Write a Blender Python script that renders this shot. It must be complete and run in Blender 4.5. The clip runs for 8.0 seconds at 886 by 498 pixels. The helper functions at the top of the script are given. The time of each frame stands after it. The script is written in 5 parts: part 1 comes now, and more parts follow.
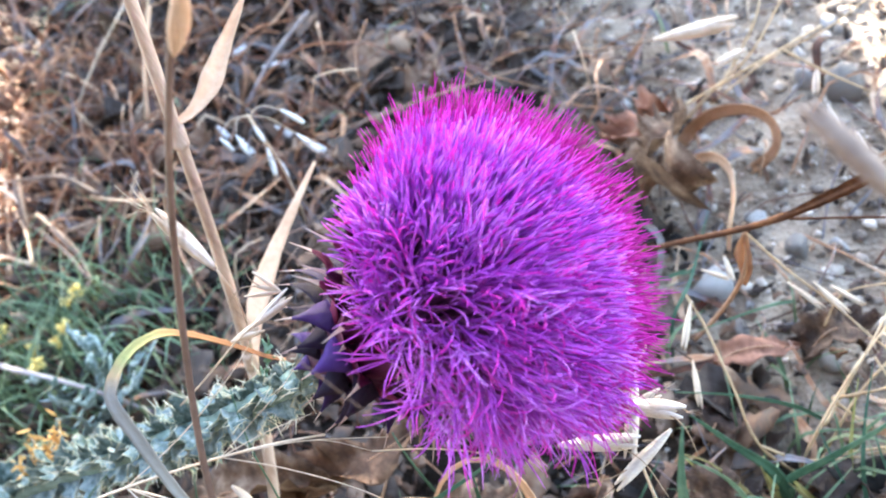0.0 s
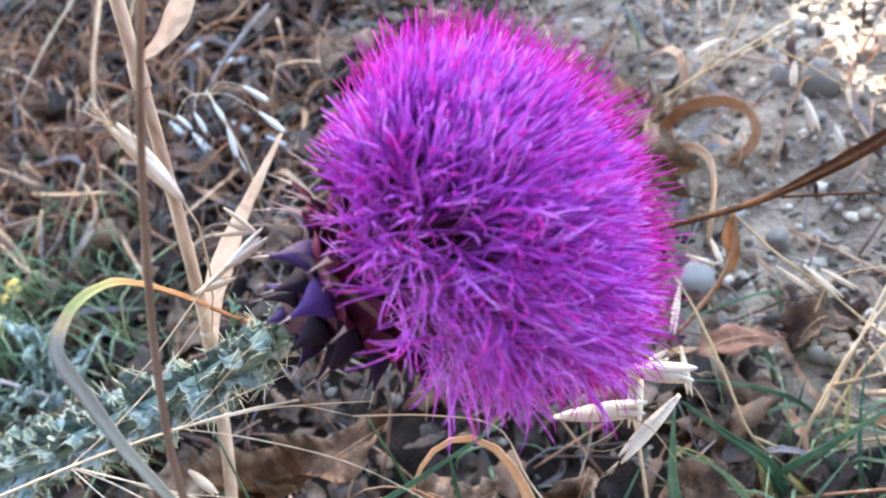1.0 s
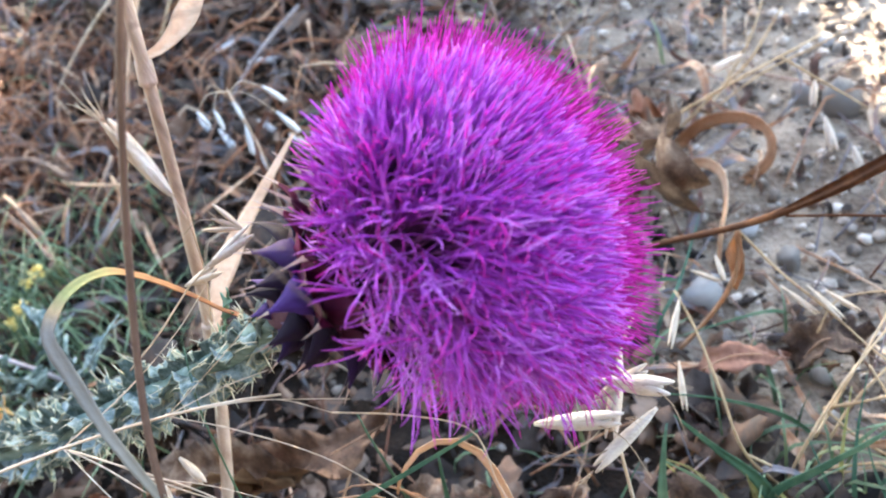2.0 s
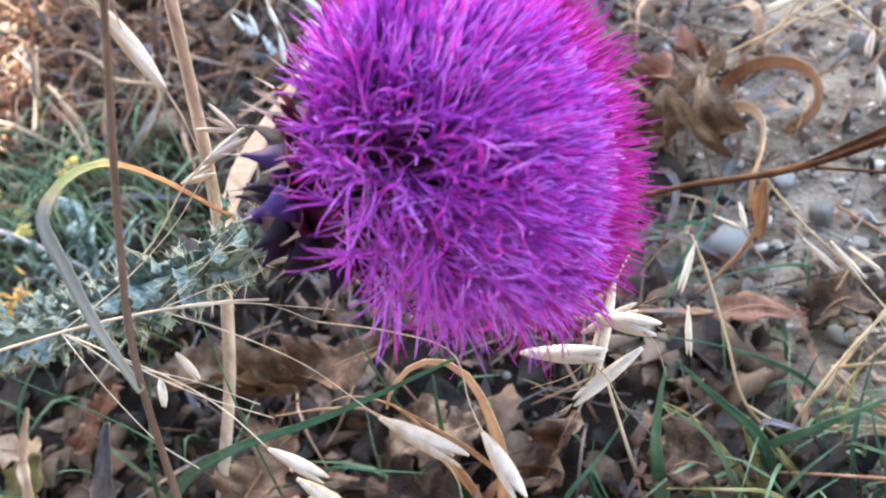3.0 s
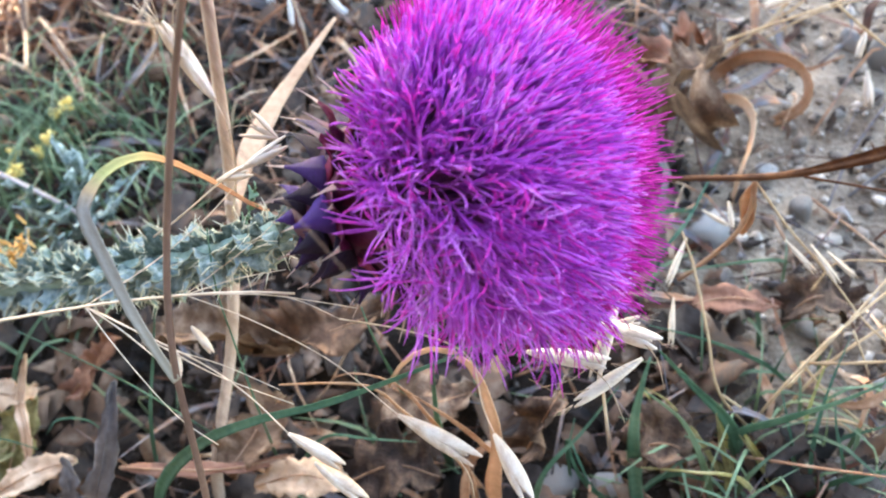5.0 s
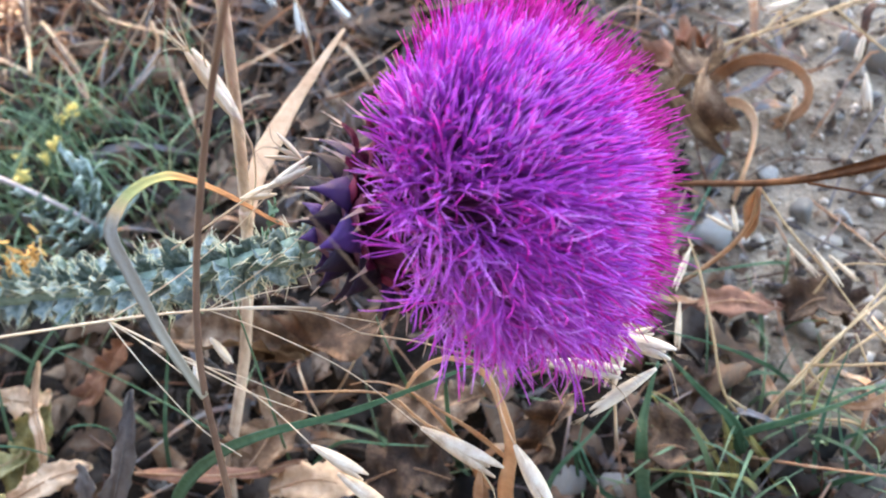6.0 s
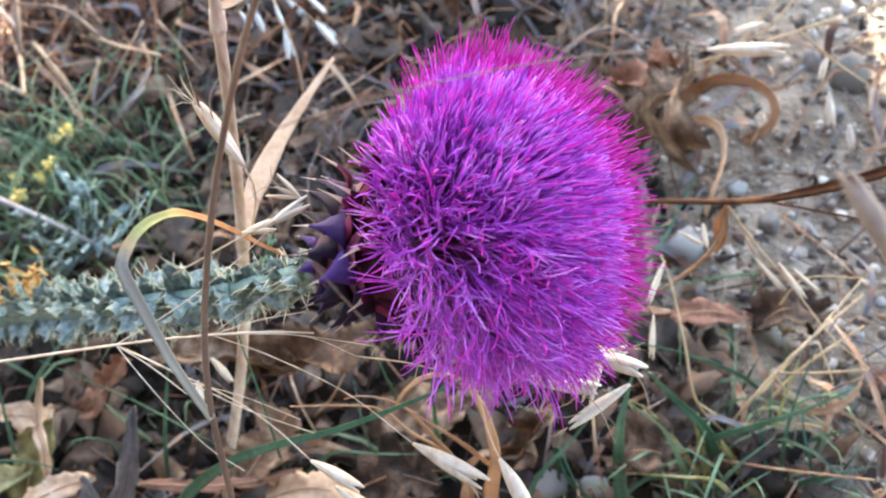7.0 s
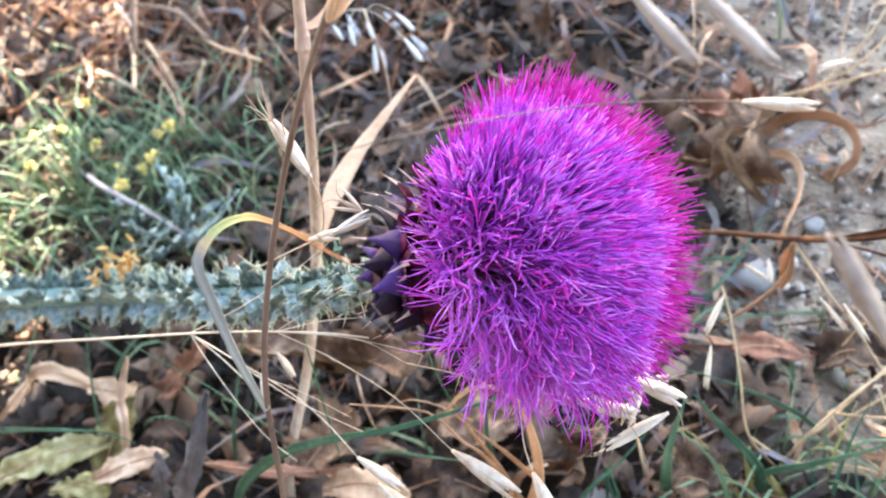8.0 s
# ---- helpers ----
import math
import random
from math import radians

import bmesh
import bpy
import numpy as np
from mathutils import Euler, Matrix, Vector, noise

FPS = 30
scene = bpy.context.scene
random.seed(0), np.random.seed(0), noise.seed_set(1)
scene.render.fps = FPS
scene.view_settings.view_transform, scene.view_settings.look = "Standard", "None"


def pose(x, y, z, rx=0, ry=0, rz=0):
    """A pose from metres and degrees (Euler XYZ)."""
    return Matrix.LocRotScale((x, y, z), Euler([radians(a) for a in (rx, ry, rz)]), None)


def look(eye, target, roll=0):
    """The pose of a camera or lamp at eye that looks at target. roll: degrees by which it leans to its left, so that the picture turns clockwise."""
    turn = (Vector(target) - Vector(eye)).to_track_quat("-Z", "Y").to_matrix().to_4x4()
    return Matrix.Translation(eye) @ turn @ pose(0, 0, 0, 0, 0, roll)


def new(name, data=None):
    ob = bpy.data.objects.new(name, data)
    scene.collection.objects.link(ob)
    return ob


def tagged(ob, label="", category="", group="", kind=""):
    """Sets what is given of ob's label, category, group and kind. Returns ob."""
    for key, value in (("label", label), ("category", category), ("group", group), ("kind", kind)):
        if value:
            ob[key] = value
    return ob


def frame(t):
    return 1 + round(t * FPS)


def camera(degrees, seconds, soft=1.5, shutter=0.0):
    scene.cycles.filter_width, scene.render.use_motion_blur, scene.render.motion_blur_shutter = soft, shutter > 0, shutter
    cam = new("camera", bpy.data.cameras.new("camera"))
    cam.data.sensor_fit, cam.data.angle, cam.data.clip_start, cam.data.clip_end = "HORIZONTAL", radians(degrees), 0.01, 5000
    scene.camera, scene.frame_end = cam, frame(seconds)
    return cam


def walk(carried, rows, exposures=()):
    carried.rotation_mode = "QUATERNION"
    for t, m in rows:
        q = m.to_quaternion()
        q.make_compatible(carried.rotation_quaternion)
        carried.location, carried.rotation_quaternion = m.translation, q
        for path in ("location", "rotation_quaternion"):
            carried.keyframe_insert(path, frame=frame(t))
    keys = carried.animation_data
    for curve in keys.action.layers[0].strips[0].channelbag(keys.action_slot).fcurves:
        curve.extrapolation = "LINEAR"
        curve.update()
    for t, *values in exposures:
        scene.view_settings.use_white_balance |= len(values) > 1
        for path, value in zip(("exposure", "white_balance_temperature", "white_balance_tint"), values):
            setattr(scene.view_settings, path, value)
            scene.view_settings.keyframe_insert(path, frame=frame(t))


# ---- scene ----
cam = camera(51.3, 8.0, soft=2.0)
PATH = [
    (0, (0.02853, 0.00195, 0.32454), (-0.03504, 0.11299, 0.17083), -28.50),
    (0.5, (0.01648, -0.00835, 0.30829), (-0.04580, 0.10836, 0.15830), -26.94),
    (1, (0.01152, -0.00530, 0.30024), (-0.03984, 0.11476, 0.14875), -22.91),
    (1.5, (0.01085, -0.00657, 0.30339), (-0.04061, 0.11429, 0.15258), -23.59),
    (1.7, (0.01495, -0.00639, 0.30203), (-0.03873, 0.11522, 0.15260), -23.17),
    (2.8, (0.03687, -0.00467, 0.29604), (-0.03569, 0.10422, 0.14479), -23.89),
    (3, (0.03576, -0.00363, 0.29442), (-0.03501, 0.10113, 0.13944), -23.73),
    (3.5, (0.03387, -0.00042, 0.30543), (-0.03245, 0.10161, 0.14671), -22.07),
    (4, (0.02643, 0.00005, 0.31174), (-0.03898, 0.09947, 0.15100), -21.56),
    (4.5, (0.02663, 0.00335, 0.31648), (-0.03492, 0.10378, 0.15485), -18.10),
    (4.7, (0.02533, 0.00306, 0.31517), (-0.03492, 0.09823, 0.14990), -18.80),
    (5.8, (0.02162, 0.00226, 0.32400), (-0.03842, 0.09422, 0.15685), -19.86),
    (6, (0.01819, 0.00364, 0.32467), (-0.03958, 0.09561, 0.15672), -19.17),
    (6.5, (0.01689, -0.00020, 0.33637), (-0.03776, 0.09282, 0.16796), -17.82),
    (7, (0.02020, 0.00262, 0.34268), (-0.03362, 0.09472, 0.17351), -18.21),
    (7.5, (0.01609, -0.00051, 0.34777), (-0.04647, 0.08956, 0.18051), -20.22),
    (8, (0.03310, 0.00298, 0.35247), (-0.04003, 0.08978, 0.18779), -22.28),
]
walk(cam, [(t, look(eye, target, roll)) for t, eye, target, roll in PATH], [(0, 4.10, 6400, 13), (0.5, 3.77, 6600, 13), (1, 3.86, 6500, 13), (1.5, 3.84, 6500, 13), (3, 3.82, 6800, 13), (3.5, 3.97, 6800, 13), (4, 3.92, 6800, 13), (4.5, 3.97, 6800, 13), (6, 3.82, 6900, 13), (6.5, 3.92, 6900, 13), (7, 3.74, 6900, 13), (7.5, 3.74, 6900, 13), (8, 4.00, 6800, 13)])
cam.data.dof.use_dof = True
cam.data.dof.focus_distance = 0.212
cam.data.dof.aperture_fstop = 20.0

# ---- sky, sun ----
SUN_FROM = Vector((-0.33, 0.94, 0.0)).normalized()
SUN_HEIGHT = radians(15)
world = bpy.data.worlds.new("sky")
scene.world = world
world.use_nodes = True
wn = world.node_tree.nodes
sky = wn.new("ShaderNodeTexSky")
sky.sky_type = "NISHITA"
sky.sun_disc = False
sky.sun_elevation = SUN_HEIGHT
sky.sun_rotation = math.atan2(SUN_FROM.x, SUN_FROM.y)
world.node_tree.links.new(sky.outputs[0], wn["Background"].inputs[0])
wn["Background"].inputs[1].default_value = 0.15
sun = new("sun", bpy.data.lights.new("sun", "SUN"))
sun.data.energy = 5.0
sun.data.angle = radians(0.6)
sun.data.color = (1.0, 0.91, 0.72)
sun_dir = SUN_FROM * math.cos(SUN_HEIGHT) + Vector((0, 0, math.sin(SUN_HEIGHT)))
sun.matrix_world = look(sun_dir * 3, (0, 0, 0))


# ---- materials ----
def material(name, colours, scale=60.0, rough=0.7, bump=0.15, thin=0.0, metal=0.0, spec=0.3, stretch=(1, 1, 1), per="object", spread=0.5, coat=0.0):
    """Colours run from dark to light; a coarse and a fine noise and a random value for each piece choose among them."""
    m = bpy.data.materials.new(name)
    m.use_nodes = True
    n, ln = m.node_tree.nodes, m.node_tree.links
    bsdf = n["Principled BSDF"]
    co = n.new("ShaderNodeTexCoord")
    mp = n.new("ShaderNodeMapping")
    mp.inputs["Scale"].default_value = stretch
    ln.new(co.outputs["Object"], mp.inputs[0])
    coarse, fine = n.new("ShaderNodeTexNoise"), n.new("ShaderNodeTexNoise")
    coarse.inputs["Scale"].default_value, fine.inputs["Scale"].default_value = scale, scale * 7
    coarse.inputs["Detail"].default_value, fine.inputs["Detail"].default_value = 4, 5
    ln.new(mp.outputs[0], coarse.inputs[0]), ln.new(mp.outputs[0], fine.inputs[0])
    if per == "object":
        rnd = n.new("ShaderNodeObjectInfo").outputs["Random"]
    else:
        rnd = n.new("ShaderNodeNewGeometry").outputs["Random Per Island"]
    a = n.new("ShaderNodeMath")
    a.operation = "MULTIPLY_ADD"
    ln.new(coarse.outputs[0], a.inputs[0])
    a.inputs[1].default_value, a.inputs[2].default_value = 1.3, -0.65 + 0.5 - spread / 2
    b = n.new("ShaderNodeMath")
    b.operation = "MULTIPLY_ADD"
    ln.new(fine.outputs[0], b.inputs[0])
    b.inputs[1].default_value = 0.5
    ln.new(a.outputs[0], b.inputs[2])
    c = n.new("ShaderNodeMath")
    c.operation = "MULTIPLY_ADD"
    ln.new(rnd, c.inputs[0])
    c.inputs[1].default_value = spread
    ln.new(b.outputs[0], c.inputs[2])
    d = n.new("ShaderNodeMath")
    d.operation = "SUBTRACT"
    ln.new(c.outputs[0], d.inputs[0])
    d.inputs[1].default_value = 0.25
    ramp = n.new("ShaderNodeValToRGB")
    ln.new(d.outputs[0], ramp.inputs[0])
    el = ramp.color_ramp.elements
    for k, col in enumerate(colours):
        at = k / max(1, len(colours) - 1)
        e = el[k] if k < 2 else el.new(at)
        e.position, e.color = at, (*col, 1)
    if len(colours) > 2:
        order = sorted(el, key=lambda e: e.position)
        for k, col in enumerate(colours):
            order[k].position, order[k].color = k / (len(colours) - 1), (*col, 1)
    ln.new(ramp.outputs[0], bsdf.inputs["Base Color"])
    bsdf.inputs["Roughness"].default_value = rough
    bsdf.inputs["Metallic"].default_value = metal
    bsdf.inputs["Specular IOR Level"].default_value = spec
    bsdf.inputs["Coat Weight"].default_value = coat
    if bump:
        bp = n.new("ShaderNodeBump")
        bp.inputs["Strength"].default_value, bp.inputs["Distance"].default_value = bump, 0.002
        ln.new(fine.outputs[0], bp.inputs["Height"])
        ln.new(bp.outputs[0], bsdf.inputs["Normal"])
    if thin:
        tr, mix = n.new("ShaderNodeBsdfTranslucent"), n.new("ShaderNodeMixShader")
        ln.new(ramp.outputs[0], tr.inputs[0])
        mix.inputs[0].default_value = thin
        ln.new(bsdf.outputs[0], mix.inputs[1]), ln.new(tr.outputs[0], mix.inputs[2])
        ln.new(mix.outputs[0], n["Material Output"].inputs[0])
    return m


COROLLA = material("violet_corolla", [(0.34, 0.024, 0.40), (0.64, 0.112, 0.73), (0.92, 0.47, 0.96)], 90, 0.5, 0.0, 0.22, per="island", spread=0.42)
STYLE = material("magenta_style", [(0.62, 0.02, 0.42), (0.78, 0.05, 0.58), (0.86, 0.18, 0.72)], 120, 0.5, 0.0, 0.42, per="island", spread=0.5)
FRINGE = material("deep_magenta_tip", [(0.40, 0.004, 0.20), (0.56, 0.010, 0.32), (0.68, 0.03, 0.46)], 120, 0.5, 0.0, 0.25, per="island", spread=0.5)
THROAT = material("pale_lilac_tube", [(0.26, 0.045, 0.22), (0.46, 0.13, 0.42)], 120, 0.6, 0.0, 0.2, per="island")
# the light violet-blue stop paints sky sheen into the plum colour
BRACT = material("plum_bract_sheen", [(0.020, 0.003, 0.013), (0.010, 0.003, 0.015), (0.034, 0.008, 0.075), (0.19, 0.08, 0.46)], 260, 0.40, 0.5, 0.0, spec=0.25, spread=0.5, coat=0.0)
BRACT_RED = material("wine_bract", [(0.012, 0.002, 0.009), (0.075, 0.006, 0.032), (0.28, 0.03, 0.09)], 200, 0.5, 0.4, 0.1, spec=0.15, spread=0.6)
BRACT_CORE = material("dark_wine_core", [(0.025, 0.006, 0.018), (0.08, 0.018, 0.04)], 150, 0.6, 0.2)
BRACT_TIP = material("pinkish_bract_tip", [(0.30, 0.16, 0.15), (0.62, 0.48, 0.36)], 150, 0.5, 0.0, 0.1)
SPINE = material("straw_spine", [(0.52, 0.47, 0.32), (0.78, 0.75, 0.60)], 200, 0.5, 0.0, 0.1, per="island")
STEM = material("blue_green_stem", [(0.08, 0.13, 0.11), (0.17, 0.25, 0.22), (0.32, 0.40, 0.38)], 170, 0.7, 0.25, per="object", spread=0.2, stretch=(1, 3, 3))
WING = material("blue_green_wing", [(0.02, 0.045, 0.035), (0.10, 0.155, 0.14), (0.30, 0.39, 0.40), (0.58, 0.62, 0.54)], 420, 0.7, 0.5, 0.15, per="object", spread=0.3)
WING_EDGE = material("pale_wing_edge", [(0.08, 0.11, 0.08), (0.32, 0.35, 0.26), (0.66, 0.64, 0.48)], 420, 0.7, 0.2, 0.2, spread=0.4)
STRAW = material("dry_straw", [(0.32, 0.215, 0.155), (0.54, 0.40, 0.31), (0.70, 0.57, 0.47)], 90, 0.65, 0.3, 0.1, spread=0.3, stretch=(3, 3, 0.3))
STRAW_PALE = material("pale_straw", [(0.48, 0.355, 0.24), (0.65, 0.52, 0.39), (0.76, 0.66, 0.54)], 80, 0.6, 0.2, 0.15, spread=0.3)
DARK_STALK = material("dark_rust_stalk", [(0.03, 0.012, 0.007), (0.085, 0.034, 0.016), (0.20, 0.085, 0.035)], 130, 0.6, 0.25, spec=0.1, spread=0.3)
GOLD_STRAW = material("golden_straw", [(0.30, 0.19, 0.10), (0.50, 0.35, 0.20), (0.66, 0.52, 0.35)], 80, 0.6, 0.2, 0.12, spread=0.4)
STALK_BROWN = material("brown_stalk", [(0.08, 0.045, 0.034), (0.145, 0.088, 0.064), (0.23, 0.15, 0.11)], 80, 0.6, 0.2, spread=0.2)
GLUME = material("cream_glume", [(0.46, 0.34, 0.25), (0.64, 0.51, 0.40), (0.74, 0.64, 0.54), (0.84, 0.79, 0.71)], 240, 0.6, 0.35, 0.25, spread=0.35, stretch=(1.6, 1, 0.4))
WHITE_GLUME = material("white_glume", [(0.56, 0.46, 0.37), (0.76, 0.69, 0.61), (0.88, 0.85, 0.80)], 240, 0.6, 0.35, 0.25, spread=0.3, stretch=(0.5, 1.4, 1))
# orange-gold puts low sunlight into the colour of the dry seed tufts
SUNLIT_SEED = material("painted_sunlit_seed_head", [(0.42, 0.20, 0.05), (0.66, 0.38, 0.11), (0.84, 0.60, 0.26)], 120, 0.6, 0.2, 0.25, per="island", spread=0.5)
AWN = material("dark_awn", [(0.2, 0.12, 0.08), (0.5, 0.38, 0.24)], 100, 0.6, 0.0)
TAN_LEAF = material("tan_dry_leaf", [(0.44, 0.255, 0.145), (0.66, 0.435, 0.28), (0.80, 0.61, 0.445)], 70, 0.65, 0.3, 0.25, spread=0.25, stretch=(1, 1, 1))
ORANGE_LEAF = material("orange_dry_leaf", [(0.24, 0.11, 0.055), (0.44, 0.25, 0.145), (0.60, 0.42, 0.30)], 110, 0.6, 0.3, 0.25, spread=0.3)
OLIVE_LEAF = material("yellowing_leaf", [(0.05, 0.038, 0.018), (0.19, 0.16, 0.06), (0.40, 0.34, 0.15), (0.62, 0.54, 0.34)], 170, 0.65, 0.3, 0.25, spread=0.3)
def arch_material():
    """Grey at the sheath, yellow-green at the bend, rust towards the dry end."""
    m = material("bent_leaf", [(0.3, 0.3, 0.3), (0.5, 0.5, 0.5)], 70, 0.65, 0.3, 0.2)
    n, ln = m.node_tree.nodes, m.node_tree.links
    at, add, ramp, mix = n.new("ShaderNodeAttribute"), n.new("ShaderNodeMath"), n.new("ShaderNodeValToRGB"), n.new("ShaderNodeMix")
    at.attribute_name = "along"
    noise_ = next(k for k in n if k.type == "TEX_NOISE")
    add.operation = "MULTIPLY_ADD"
    ln.new(noise_.outputs[0], add.inputs[0])
    add.inputs[1].default_value = 0.14
    ln.new(at.outputs["Fac"], add.inputs[2])
    ln.new(add.outputs[0], ramp.inputs[0])
    el = ramp.color_ramp.elements
    stops = ((0.0, (0.50, 0.46, 0.34)), (0.25, (0.42, 0.39, 0.32)), (0.50, (0.38, 0.35, 0.31)), (0.545, (0.62, 0.42, 0.22)), (0.60, (0.40, 0.40, 0.14)), (0.70, (0.52, 0.42, 0.14)), (0.76, (0.54, 0.24, 0.08)), (1.0, (0.42, 0.17, 0.07)))
    el[1].position = 1.0
    for pos, col in stops[1:-1]:
        el.new(pos).color = (*col, 1)
    el[0].color, el[len(el) - 1].color = (*stops[0][1], 1), (*stops[-1][1], 1)
    mix.data_type, mix.blend_type = "RGBA", "MULTIPLY"
    mix.inputs[0].default_value = 0.5
    ln.new(ramp.outputs[0], mix.inputs[6])
    ln.new(noise_.outputs[0], mix.inputs[7])
    ln.new(mix.outputs[2], n["Principled BSDF"].inputs["Base Color"])
    return m


ARCH_LEAF = arch_material()
TANGLE = material("reddish_dry_stem", [(0.07, 0.028, 0.015), (0.22, 0.085, 0.04), (0.36, 0.16, 0.08), (0.45, 0.27, 0.17)], 40, 0.7, 0.2, 0.05, per="island", spread=0.8)
PINK_LEAF = material("pinkish_brown_leaf", [(0.14, 0.055, 0.035), (0.34, 0.16, 0.10), (0.56, 0.34, 0.24)], 90, 0.7, 0.3, 0.15, spread=0.3)
WARM_LEAF = material("orange_tan_leaf", [(0.03, 0.015, 0.008), (0.11, 0.055, 0.03), (0.23, 0.125, 0.07), (0.44, 0.28, 0.175)], 130, 0.7, 0.3, 0.2, spread=0.25)
FORK = material("grey_white_twig", [(0.14, 0.12, 0.13), (0.28, 0.245, 0.255), (0.45, 0.41, 0.41)], 80, 0.65, 0.2, spread=0.3)
DULL_HUSK = material("dull_tan_husk", [(0.15, 0.10, 0.08), (0.26, 0.19, 0.15), (0.38, 0.29, 0.23)], 110, 0.7, 0.25, 0.15, spread=0.3)
BLUISH = material("bluish_white_seed", [(0.40, 0.40, 0.41), (0.60, 0.61, 0.63), (0.80, 0.81, 0.83)], 110, 0.55, 0.2, 0.2, spread=0.35)
LIME = material("yellow_green_stem", [(0.28, 0.28, 0.08), (0.50, 0.46, 0.17), (0.72, 0.65, 0.38)], 70, 0.6, 0.2, 0.25, spread=0.4)
GREY_LEAF = material("grey_sheath", [(0.05, 0.042, 0.042), (0.135, 0.115, 0.115), (0.30, 0.265, 0.25)], 70, 0.7, 0.3, 0.1, spread=0.2)
BROWN_LEAF = material("brown_dead_leaf", [(0.012, 0.007, 0.005), (0.05, 0.027, 0.018), (0.17, 0.10, 0.062), (0.38, 0.27, 0.19)], 130, 0.75, 0.4, 0.1, spread=0.45)
GREEN = material("green_blade", [(0.025, 0.075, 0.045), (0.075, 0.165, 0.10), (0.20, 0.31, 0.20)], 70, 0.5, 0.15, 0.3, per="object", spread=0.35)
GRASS = material("grass_green", [(0.04, 0.075, 0.04), (0.12, 0.18, 0.10), (0.22, 0.32, 0.18), (0.46, 0.46, 0.25)], 30, 0.55, 0.1, 0.3, per="island", spread=0.7)
LITTER = material("straw_litter", [(0.016, 0.010, 0.008), (0.13, 0.05, 0.027), (0.14, 0.14, 0.155), (0.36, 0.175, 0.09), (0.60, 0.45, 0.32)], 30, 0.75, 0.2, 0.05, per="island", spread=0.8)
FLAKE = material("leaf_flakes", [(0.008, 0.006, 0.005), (0.03, 0.019, 0.014), (0.070, 0.053, 0.044), (0.15, 0.083, 0.050), (0.27, 0.185, 0.13)], 40, 0.8, 0.3, 0.05, per="island", spread=0.8)
PEBBLE = material("grey_pebble", [(0.09, 0.078, 0.068), (0.20, 0.178, 0.16), (0.30, 0.28, 0.265), (0.42, 0.405, 0.395)], 160, 0.8, 0.4, spread=0.8)
GRAVEL = material("fine_gravel", [(0.06, 0.05, 0.043), (0.19, 0.15, 0.12), (0.36, 0.295, 0.24), (0.58, 0.52, 0.45)], 160, 0.85, 0.3, per="island", spread=0.8)
SOIL = material("dry_soil", [(0.055, 0.04, 0.029), (0.165, 0.122, 0.088), (0.33, 0.265, 0.20), (0.52, 0.445, 0.355)], 70, 0.95, 0.9, spread=0.0)
# petal yellow brightened to stand in for sun on the flower heads
SUNLIT_YELLOW = material("sunlit_yellow_flowers", [(0.74, 0.56, 0.12), (0.90, 0.80, 0.36)], 90, 0.6, 0.1, 0.3, per="island")
# near-black sheet colour that stands in for shaded gaps in the litter
GAP_SHADE = material("painted_gap_shade", [(0.006, 0.004, 0.003), (0.022, 0.014, 0.009), (0.06, 0.036, 0.022)], 90, 0.95, 0.9, spread=0.0)
# black for the added wall, so that it throws no light back
BLOCKER_BLACK = material("blocker_black", [(0.012, 0.012, 0.013), (0.03, 0.028, 0.027)], 5, 0.9, 0.4, spread=0.0)
PLASTER = material("weathered_plaster", [(0.3, 0.28, 0.25), (0.42, 0.4, 0.36)], 3, 0.9, 0.4, spread=0.0)


# ---- building tools ----
rng = np.random.default_rng(7)


def unit(v):
    v = np.asarray(v, float)
    return v / max(1e-9, np.linalg.norm(v))


def spline(points, n):
    """n points on a smooth curve through the given ones, evenly spread along its length."""
    p = np.array(points, float)
    if len(p) == 2:
        return p[0] + np.linspace(0, 1, n)[:, None] * (p[1] - p[0])
    e = np.vstack([2 * p[0] - p[1], p, 2 * p[-1] - p[-2]])
    out = []
    for k in range(1, len(e) - 2):
        u = np.linspace(0, 1, 16, endpoint=False)[:, None]
        a, b, c, d = e[k - 1], e[k], e[k + 1], e[k + 2]
        out.append(0.5 * (2 * b + (c - a) * u + (2 * a - 5 * b + 4 * c - d) * u**2 + (3 * b - a - 3 * c + d) * u**3))
    out = np.vstack([*out, p[-1:]])
    s = np.r_[0, np.cumsum(np.linalg.norm(np.diff(out, axis=0), axis=1))]
    want = np.linspace(0, s[-1], n)
    return np.stack([np.interp(want, s, out[:, k]) for k in range(3)], 1)


def axes_along(line, hint=(0, 0, 1)):
    """Side and face directions at each point of a line, turned as little as possible."""
    tangent = np.gradient(line, axis=0)
    tangent /= np.linalg.norm(tangent, axis=1)[:, None] + 1e-12
    side = np.cross(tangent[0], hint)
    if np.linalg.norm(side) < 1e-3:
        side = np.cross(tangent[0], (1, 0, 0))
    sides = []
    for t in tangent:
        side = unit(side - t * (side @ t))
        sides.append(side)
    sides = np.array(sides)
    return tangent, sides, np.cross(sides, tangent)


def sweep(line, rings, closed_tip=True):
    """Verts and faces of rings (n x k x 3) joined along the line."""
    n, k = rings.shape[:2]
    verts = rings.reshape(-1, 3)
    faces = [(i * k + j, i * k + (j + 1) % k, (i + 1) * k + (j + 1) % k, (i + 1) * k + j) for i in range(n - 1) for j in range(k)]
    if closed_tip:
        faces += [tuple(range(k))[::-1], tuple((n - 1) * k + j for j in range(k))]
    return verts, faces


def tube_geo(points, r0, r1, n=12, k=6, wob=0.0, smooth=True):
    line = spline(points, n) if smooth else np.array(points, float)
    n = len(line)
    _, s, f = axes_along(line)
    r = np.linspace(r0, r1, n)
    if wob:
        r = r * (1 + wob * rng.standard_normal(n))
    a = np.linspace(0, 2 * np.pi, k, endpoint=False)
